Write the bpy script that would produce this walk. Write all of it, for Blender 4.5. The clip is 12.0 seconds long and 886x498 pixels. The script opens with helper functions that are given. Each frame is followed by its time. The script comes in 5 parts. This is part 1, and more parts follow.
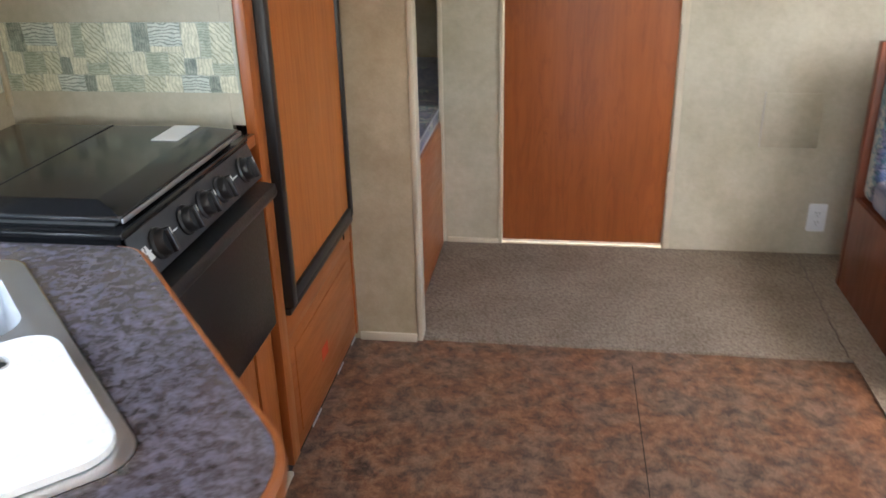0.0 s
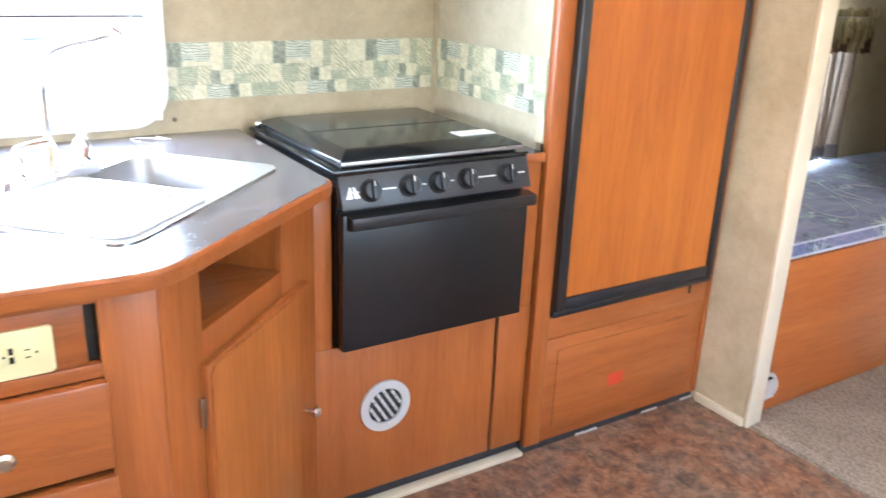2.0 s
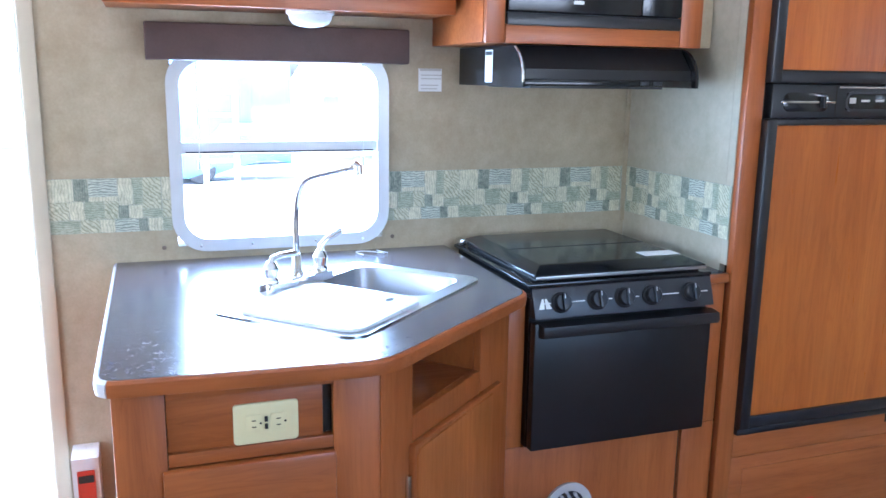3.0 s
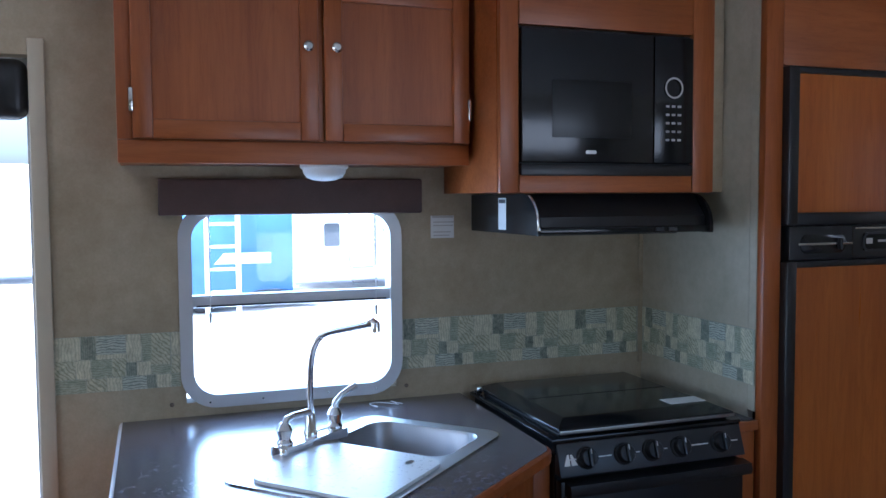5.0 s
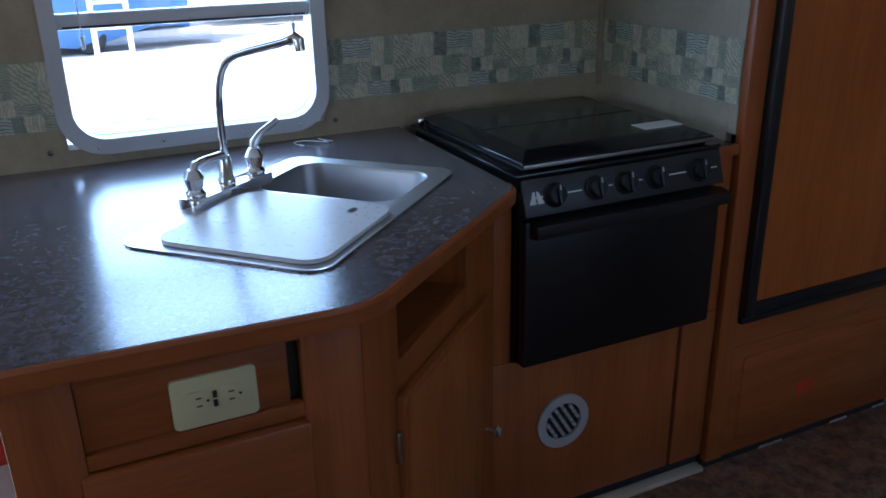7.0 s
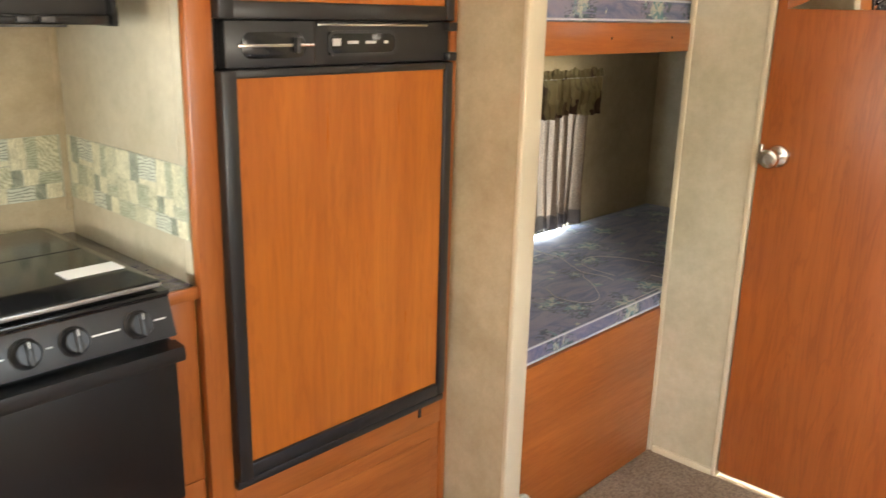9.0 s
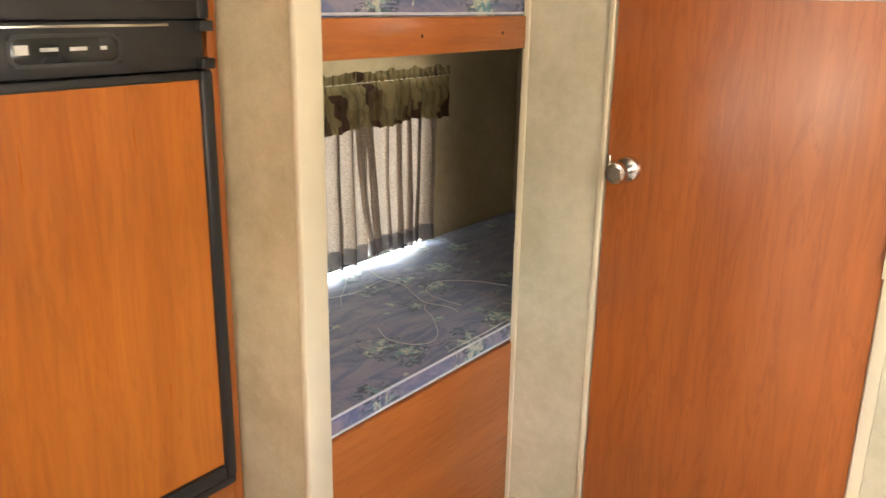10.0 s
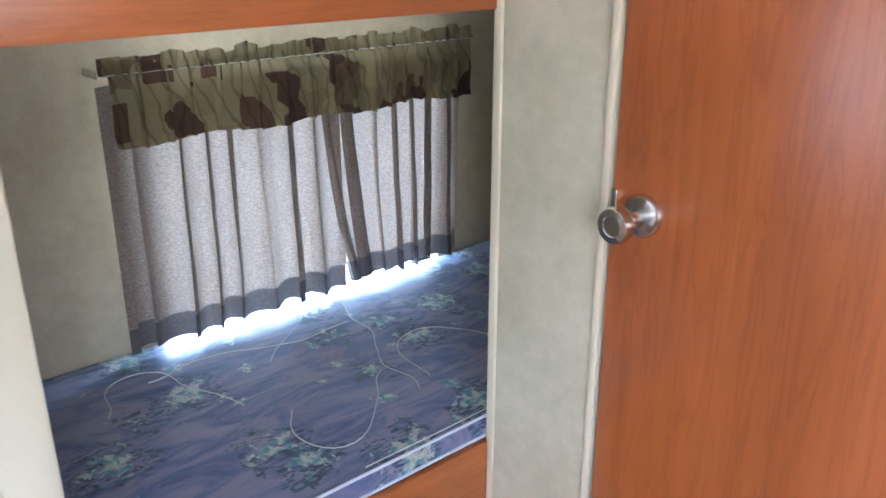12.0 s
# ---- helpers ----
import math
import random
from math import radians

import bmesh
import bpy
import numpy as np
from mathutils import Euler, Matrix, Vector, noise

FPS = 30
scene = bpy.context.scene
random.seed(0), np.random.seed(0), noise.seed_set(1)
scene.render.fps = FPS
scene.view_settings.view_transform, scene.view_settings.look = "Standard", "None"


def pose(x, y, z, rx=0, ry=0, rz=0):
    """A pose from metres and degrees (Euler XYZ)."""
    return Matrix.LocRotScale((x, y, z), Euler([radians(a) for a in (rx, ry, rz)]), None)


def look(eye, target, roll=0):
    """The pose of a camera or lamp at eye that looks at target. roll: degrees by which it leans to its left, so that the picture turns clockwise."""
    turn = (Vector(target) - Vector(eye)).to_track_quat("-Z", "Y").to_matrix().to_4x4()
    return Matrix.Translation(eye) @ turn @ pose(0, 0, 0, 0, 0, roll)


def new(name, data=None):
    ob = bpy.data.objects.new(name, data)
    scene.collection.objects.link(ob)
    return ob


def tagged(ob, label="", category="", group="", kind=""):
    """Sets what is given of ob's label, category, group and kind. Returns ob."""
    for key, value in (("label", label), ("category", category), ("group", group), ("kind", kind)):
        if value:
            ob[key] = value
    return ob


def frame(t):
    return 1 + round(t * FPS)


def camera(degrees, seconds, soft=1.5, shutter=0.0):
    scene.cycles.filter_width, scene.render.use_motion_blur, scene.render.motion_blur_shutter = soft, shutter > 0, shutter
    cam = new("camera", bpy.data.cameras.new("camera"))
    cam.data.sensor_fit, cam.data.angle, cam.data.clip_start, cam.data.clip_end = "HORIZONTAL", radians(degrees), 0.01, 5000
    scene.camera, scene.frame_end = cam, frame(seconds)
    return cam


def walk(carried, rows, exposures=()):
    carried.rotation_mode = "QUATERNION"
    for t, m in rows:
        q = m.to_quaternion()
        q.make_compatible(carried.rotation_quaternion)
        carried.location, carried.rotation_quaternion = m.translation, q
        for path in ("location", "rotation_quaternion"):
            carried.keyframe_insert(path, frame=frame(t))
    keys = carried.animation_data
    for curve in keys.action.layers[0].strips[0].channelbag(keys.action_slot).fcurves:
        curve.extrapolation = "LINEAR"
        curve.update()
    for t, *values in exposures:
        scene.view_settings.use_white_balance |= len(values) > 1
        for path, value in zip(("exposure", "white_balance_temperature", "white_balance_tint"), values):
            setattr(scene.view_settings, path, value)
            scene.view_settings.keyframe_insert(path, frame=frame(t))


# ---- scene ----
cam = camera(56.1, 12.0, 1.5, 0.25)
PATH = [
    (0, (1.21, 0.854, 1.386), (0.943, 2.671, 0.594), -1.3),
    (0.5, (1.514, 1.009, 1.389), (0.861, 2.76, 0.676), 0.1),
    (1, (1.84, 1.116, 1.389), (0.776, 2.671, 0.717), 0.8),
    (1.5, (2.051, 1.212, 1.399), (0.688, 2.501, 0.704), 1.4),
    (2, (2.193, 1.172, 1.383), (0.608, 2.192, 0.716), 2.3),
    (2.5, (2.345, 1.127, 1.403), (0.563, 1.886, 0.905), 2.2),
    (3, (2.378, 1.066, 1.422), (0.529, 1.713, 1.018), 0.8),
    (3.5, (2.364, 1.027, 1.439), (0.511, 1.694, 1.095), 0.4),
    (3.7, (2.355, 1.006, 1.428), (0.494, 1.694, 1.174), 0.6),
    (5.3, (2.276, 1.046, 1.498), (0.391, 1.705, 1.383), -0.4),
    (5.5, (2.221, 1.038, 1.458), (0.348, 1.719, 1.28), -0.5),
    (6, (2.098, 1.043, 1.427), (0.268, 1.728, 0.999), -0.8),
    (6.5, (1.988, 1.066, 1.411), (0.229, 1.772, 0.773), -0.9),
    (6.7, (1.956, 1.077, 1.402), (0.231, 1.811, 0.704), -1.3),
    (8.3, (2.064, 1.412, 1.421), (0.566, 2.579, 0.792), 0.9),
    (8.5, (1.982, 1.503, 1.408), (0.557, 2.773, 0.812), 0.9),
    (9, (1.962, 1.725, 1.447), (0.651, 3.131, 0.893), 1.5),
    (9.5, (1.929, 1.939, 1.445), (0.724, 3.449, 0.925), 1.5),
    (10, (1.891, 2.206, 1.463), (0.748, 3.742, 0.887), 1.0),
    (10.5, (1.763, 2.433, 1.464), (0.647, 3.985, 0.874), 0.1),
    (11, (1.704, 2.666, 1.468), (0.506, 4.146, 0.856), 0.1),
    (11.5, (1.712, 2.922, 1.469), (0.342, 4.225, 0.817), -0.4),
    (12, (1.73, 3.11, 1.457), (0.321, 4.341, 0.75), -0.1),
]
EXPOSURES = [(0.0, 3.9, 6100, 10), (0.5, 4.4, 6250, 10), (1.0, 4.75, 6450, 10), (1.5, 5.05, 6250, 10), (2.2, 5.2, 5650, 10), (2.6, 4.85, 5050, 10), (3.0, 4.15, 4750, 10), (3.5, 3.45, 4700, 10),
             (5.3, 2.1, 4720, 10), (6.7, 1.5, 4680, 10), (8.3, 3.7, 6850, 10), (9.0, 4.6, 7450, 10), (10.0, 4.7, 7550, 10), (10.5, 4.65, 6550, 10), (11.0, 4.62, 5850, 10), (12.0, 4.75, 5150, 10)]
walk(cam, [(t, look(eye, target, roll)) for t, eye, target, roll in PATH], EXPOSURES)

# ---- daylight ----
world = bpy.data.worlds.new("world")
scene.world = world
world.use_nodes = True
wn = world.node_tree.nodes
sky = wn.new("ShaderNodeTexSky")
sky.sky_type, sky.sun_disc = "NISHITA", False
sky.air_density, sky.dust_density = 1.0, 5.0
sky.sun_elevation, sky.sun_rotation = radians(55), radians(155)
world.node_tree.links.new(sky.outputs[0], wn["Background"].inputs[0])
wn["Background"].inputs[1].default_value = 0.15
sun = new("sun", bpy.data.lights.new("sun", "SUN"))
sun.data.energy, sun.data.angle, sun.data.color = 3.4, radians(0.5), (1.0, 0.96, 0.9)
sun.matrix_world = look((0.24 * 20, -0.52 * 20, 0.82 * 20), (0, 0, 0))


def daylight(name, x, y, z, rx, rz, w, h, watts, tint=(0.78, 0.90, 1.0)):
    """An area lamp that stands in for sky light at an opening."""
    lamp = new(name, bpy.data.lights.new(name, "AREA"))
    lamp.data.shape, lamp.data.size, lamp.data.size_y = "RECTANGLE", w, h
    lamp.data.energy, lamp.data.color = watts, tint
    lamp.matrix_world = pose(x, y, z, rx, 0, rz)
    return lamp


# unseen slide-out and front windows: both lamps are added as fill
daylight("fill_slide_window", 2.99, 2.45, 1.32, 90, 90, 1.6, 0.7, 0.17)
daylight("fill_front_window", 1.4, -1.42, 1.35, 90, 0, 1.3, 0.7, 0.6)
daylight("daylight_kitchen_window", -0.028, 1.412, 1.215, 90, -90, 0.57, 0.50, 1.7, (0.70, 0.86, 1.0))
daylight("daylight_bunk_window", -0.028, 4.18, 0.8775, 90, -90, 0.84, 0.64, 1.5, (0.66, 0.83, 1.0))
# lamp added over an unseen roof opening to brighten the gap below the door
daylight("added_bath_light", 1.6, 4.9, 2.12, 0, 0, 0.5, 0.5, 10)


# ---- materials ----
def material(name, build):
    m = bpy.data.materials.new(name)
    m.use_nodes = True
    nt = m.node_tree
    build(nt, nt.nodes["Principled BSDF"])
    return m


def node(nt, kind, **values):
    n = nt.nodes.new(kind)
    for key, v in values.items():
        n.inputs[key.replace("_", " ")].default_value = v
    return n


def coords(nt, scale=(1, 1, 1), turn=(0, 0, 0)):
    geo = nt.nodes.new("ShaderNodeNewGeometry")
    mp = nt.nodes.new("ShaderNodeMapping")
    mp.inputs["Scale"].default_value = scale
    mp.inputs["Rotation"].default_value = turn
    nt.links.new(geo.outputs["Position"], mp.inputs[0])
    return mp.outputs[0]


def noise_of(nt, vec, scale, detail=4, rough=0.6, distort=0.0):
    n = node(nt, "ShaderNodeTexNoise", Scale=scale, Detail=detail, Roughness=rough, Distortion=distort)
    nt.links.new(vec, n.inputs["Vector"])
    return n.outputs[0]


def ramp(nt, fac, stops):
    r = nt.nodes.new("ShaderNodeValToRGB")
    e = r.color_ramp.elements
    while len(e) < len(stops):
        e.new(0.5)
    for el, (p, c) in zip(e, stops):
        el.position, el.color = p, (*c, 1)
    nt.links.new(fac, r.inputs[0])
    return r.outputs[0]


def mix(nt, fac, a, b, mode="MIX"):
    m = nt.nodes.new("ShaderNodeMix")
    m.data_type, m.blend_type = "RGBA", mode
    for sock, v in ((m.inputs[0], fac), (m.inputs[6], a), (m.inputs[7], b)):
        if isinstance(v, (int, float)):
            sock.default_value = v
        elif isinstance(v, tuple):
            sock.default_value = (*v, 1)
        else:
            nt.links.new(v, sock)
    return m.outputs[2]


def bump(nt, b, height, strength, dist=0.002):
    n = node(nt, "ShaderNodeBump", Strength=strength, Distance=dist)
    nt.links.new(height, n.inputs["Height"])
    nt.links.new(n.outputs[0], b.inputs["Normal"])


def plain(name, colour, rough=0.5, metal=0.0, vary=0.08, scale=60, relief=0.05):
    def build(nt, b):
        v = coords(nt)
        n = noise_of(nt, v, scale)
        big = noise_of(nt, v, scale / 12)
        lo = tuple(c * (1 - vary) for c in colour)
        hi = tuple(min(1, c * (1 + vary)) for c in colour)
        col = ramp(nt, big, [(0.3, lo), (0.7, hi)])
        nt.links.new(col, b.inputs["Base Color"])
        rr = ramp(nt, n, [(0.3, (rough * 0.85,) * 3), (0.7, (min(1, rough * 1.15),) * 3)])
        nt.links.new(rr, b.inputs["Roughness"])
        b.inputs["Metallic"].default_value = metal
        if relief:
            bump(nt, b, n, relief)
    return material(name, build)


def wood(name, dark, light, axis="z", rough=0.32, grain=1.0, figured=0.25, lacquer=0.0):
    def build(nt, b):
        s = {"z": (1, 1, 0.06), "y": (1, 0.06, 1), "x": (0.06, 1, 1)}[axis]
        v = coords(nt, s)
        fine = noise_of(nt, v, 95 * grain, 5, 0.65, 0.4)
        wide = noise_of(nt, v, 9 * grain, 3, 0.5, 0.8)
        blot = noise_of(nt, coords(nt), 3.0, 2)
        col = ramp(nt, wide, [(0.3, dark), (0.72, light)])
        streak = ramp(nt, fine, [(0.35, (0.62, 0.56, 0.5)), (0.6, (1, 1, 1))])
        col = mix(nt, 0.32, col, streak, "MULTIPLY")
        figure = noise_of(nt, coords(nt, tuple(1.0 if k == 1 else 0.09 for k in s)), 26 * grain, 6, 0.6, 1.6)
        vein = ramp(nt, figure, [(0.44, (1, 1, 1)), (0.485, (0.66, 0.55, 0.48)), (0.50, (0.60, 0.48, 0.40)), (0.53, (1, 1, 1))])
        col = mix(nt, figured, col, vein, "MULTIPLY")
        shade = ramp(nt, blot, [(0.3, (0.88, 0.86, 0.84)), (0.7, (1, 1, 1))])
        col = mix(nt, 0.8, col, shade, "MULTIPLY")
        nt.links.new(col, b.inputs["Base Color"])
        nt.links.new(ramp(nt, fine, [(0.3, (rough * 1.3,) * 3), (0.7, (rough * 0.9,) * 3)]), b.inputs["Roughness"])
        b.inputs["Coat Weight"].default_value = lacquer
        b.inputs["Coat Roughness"].default_value = 0.28
        bump(nt, b, fine, 0.08, 0.001)
    return material(name, build)


CHERRY = wood("cherry_wood", (0.31, 0.084, 0.017), (0.43, 0.130, 0.029))
CHERRY_H = wood("cherry_wood_flat_grain", (0.31, 0.086, 0.018), (0.43, 0.132, 0.030), "y")
DOOR_WOOD = wood("door_wood", (0.30, 0.076, 0.015), (0.40, 0.112, 0.025), "z", 0.33, 0.7, 0.4, 0.8)
FRIDGE_WOOD = wood("fridge_panel_wood", (0.40, 0.105, 0.014), (0.50, 0.15, 0.023), "z", 0.3, 0.8)
OAK_DOOR = wood("sink_door_wood", (0.35, 0.105, 0.018), (0.47, 0.155, 0.034))
DARK_WOOD = wood("bench_wood", (0.15, 0.035, 0.012), (0.24, 0.06, 0.02))


def wall_panel(nt, b):
    v = coords(nt)
    big = noise_of(nt, v, 5, 5, 0.65)
    fine = noise_of(nt, v, 140, 3)
    mid = noise_of(nt, v, 26, 5, 0.7)
    col = ramp(nt, big, [(0.3, (0.40, 0.325, 0.205)), (0.7, (0.52, 0.44, 0.30))])
    col = mix(nt, 0.45, col, ramp(nt, mid, [(0.35, (0.78, 0.76, 0.72)), (0.65, (1, 1, 1))]), "MULTIPLY")
    col = mix(nt, 0.2, col, ramp(nt, fine, [(0.35, (0.7, 0.68, 0.64)), (0.6, (1, 1, 1))]), "MULTIPLY")
    nt.links.new(col, b.inputs["Base Color"])
    b.inputs["Roughness"].default_value = 0.55
    bump(nt, b, fine, 0.06, 0.001)


WALL = material("mottled_wall_panel", wall_panel)


def far_panel(nt, b):
    v = coords(nt)
    big = noise_of(nt, v, 4, 5, 0.65)
    mid = noise_of(nt, v, 30, 5, 0.7)
    col = ramp(nt, big, [(0.3, (0.42, 0.375, 0.265)), (0.7, (0.55, 0.505, 0.385))])
    col = mix(nt, 0.5, col, ramp(nt, mid, [(0.35, (0.78, 0.77, 0.74)), (0.65, (1, 1, 1))]), "MULTIPLY")
    nt.links.new(col, b.inputs["Base Color"])
    b.inputs["Roughness"].default_value = 0.5


FAR_WALL = material("grey_beige_wall_panel", far_panel)


def stone_print(name, dark, light, line, axis, lines, amount):
    """One printed stone of the border: mottled, with hand-drawn hatching."""
    def build(nt, b):
        v = coords(nt)
        sp = nt.nodes.new("ShaderNodeSeparateXYZ")
        nt.links.new(v, sp.inputs[0])
        run = nt.nodes.new("ShaderNodeMath")
        nt.links.new(sp.outputs[0], run.inputs[0])
        nt.links.new(sp.outputs[1], run.inputs[1])
        flat = nt.nodes.new("ShaderNodeCombineXYZ")
        nt.links.new(run.outputs[0], flat.inputs[0])
        nt.links.new(sp.outputs[2], flat.inputs[1])
        col = ramp(nt, noise_of(nt, v, 55, 6, 0.75, 0.8), [(0.36, dark), (0.62, light)])
        w = nt.nodes.new("ShaderNodeTexWave")
        w.bands_direction = axis
        w.inputs["Scale"].default_value = lines
        w.inputs["Distortion"].default_value = 9.0
        w.inputs["Detail"].default_value = 3
        w.inputs["Detail Scale"].default_value = 0.7
        nt.links.new(flat.outputs[0], w.inputs["Vector"])
        hatch = ramp(nt, w.outputs[1], [(0.14, line), (0.42, (1, 1, 1))])
        col = mix(nt, amount, col, hatch, "MULTIPLY")
        nt.links.new(col, b.inputs["Base Color"])
        b.inputs["Roughness"].default_value = 0.4
    return material(name, build)


STONES = {
    "slate": stone_print("slate_print", (0.15, 0.18, 0.14), (0.38, 0.40, 0.31), (0.45, 0.5, 0.45), "X", 57, 0.48),
    "striped": stone_print("striped_stone_print", (0.42, 0.46, 0.39), (0.62, 0.64, 0.54), (0.22, 0.27, 0.24), "Y", 45, 0.68),
    "pale": stone_print("pale_stone_print", (0.52, 0.50, 0.36), (0.76, 0.73, 0.55), (0.55, 0.58, 0.48), "X", 41, 0.48),
    "hatched": stone_print("hatched_stone_print", (0.42, 0.42, 0.29), (0.68, 0.66, 0.48), (0.35, 0.40, 0.33), "DIAGONAL", 49, 0.56),
    "moss": stone_print("moss_stone_print", (0.30, 0.33, 0.23), (0.50, 0.51, 0.38), (0.45, 0.48, 0.4), "Y", 53, 0.48),
}
BORDER = stone_print("stone_print_border", (0.36, 0.38, 0.29), (0.50, 0.50, 0.39), (0.5, 0.52, 0.45), "X", 38, 0.40)


def laminate(nt, b):
    v = coords(nt)
    a = noise_of(nt, v, 58, 7, 0.75, 0.3)
    c = noise_of(nt, v, 120, 5, 0.75, 0.1)
    w = noise_of(nt, v, 13, 4, 0.6, 0.5)
    col = ramp(nt, a, [(0.30, (0.045, 0.036, 0.039)), (0.44, (0.078, 0.062, 0.066)), (0.55, (0.150, 0.136, 0.164)), (0.63, (0.172, 0.164, 0.205)), (0.74, (0.075, 0.078, 0.11))])
    col = mix(nt, 0.5, col, ramp(nt, c, [(0.35, (0.4, 0.36, 0.36)), (0.62, (1, 1, 1))]), "MULTIPLY")
    col = mix(nt, 0.5, col, ramp(nt, w, [(0.35, (0.6, 0.58, 0.6)), (0.65, (1, 1, 1))]), "MULTIPLY")
    nt.links.new(col, b.inputs["Base Color"])
    nt.links.new(ramp(nt, c, [(0.3, (0.225,) * 3), (0.7, (0.205,) * 3)]), b.inputs["Roughness"])
    b.inputs["IOR"].default_value = 1.6
    b.inputs["Coat Weight"].default_value = 0.5
    b.inputs["Coat Roughness"].default_value = 0.19
    b.inputs["Coat IOR"].default_value = 1.6


LAMINATE = material("brown_mottled_laminate", laminate)


def vinyl(nt, b):
    v = coords(nt)
    a = noise_of(nt, v, 6.5, 8, 0.72, 0.4)
    m = noise_of(nt, v, 20, 8, 0.78, 0.35)
    c = noise_of(nt, v, 70, 6, 0.8, 0.6)
    rust = ramp(nt, m, [(0.34, (0.06, 0.031, 0.021)), (0.44, (0.145, 0.068, 0.038)), (0.52, (0.23, 0.106, 0.053)), (0.60, (0.33, 0.18, 0.105)), (0.68, (0.17, 0.09, 0.056))])
    grey = ramp(nt, m, [(0.34, (0.040, 0.028, 0.022)), (0.47, (0.15, 0.095, 0.065)), (0.60, (0.30, 0.19, 0.13)), (0.70, (0.09, 0.06, 0.046))])
    col = mix(nt, ramp(nt, a, [(0.44, (0, 0, 0)), (0.56, (1, 1, 1))]), rust, grey)
    col = mix(nt, 0.42, col, ramp(nt, c, [(0.34, (0.34, 0.30, 0.28)), (0.60, (1, 1, 1))]), "MULTIPLY")
    nt.links.new(col, b.inputs["Base Color"])
    nt.links.new(ramp(nt, c, [(0.3, (0.5,) * 3), (0.7, (0.33,) * 3)]), b.inputs["Roughness"])
    bump(nt, b, c, 0.2, 0.0015)


VINYL = material("slate_print_vinyl", vinyl)


def carpet_mat(nt, b):
    v = coords(nt)
    a = noise_of(nt, v, 5, 4, 0.6)
    c = noise_of(nt, v, 190, 3, 0.7)
    d = noise_of(nt, v, 85, 4, 0.75)
    col = ramp(nt, a, [(0.3, (0.33, 0.275, 0.215)), (0.7, (0.44, 0.375, 0.300))])
    col = mix(nt, 0.55, col, ramp(nt, c, [(0.3, (0.36, 0.33, 0.30)), (0.62, (1, 1, 1))]), "MULTIPLY")
    col = mix(nt, 0.75, col, ramp(nt, d, [(0.38, (0.5, 0.48, 0.45)), (0.58, (1, 1, 1))]), "MULTIPLY")
    nt.links.new(col, b.inputs["Base Color"])
    b.inputs["Roughness"].default_value = 1.0
    b.inputs["Specular IOR Level"].default_value = 0.05
    bump(nt, b, c, 0.9, 0.006)


CARPET = material("beige_cut_pile_carpet", carpet_mat)


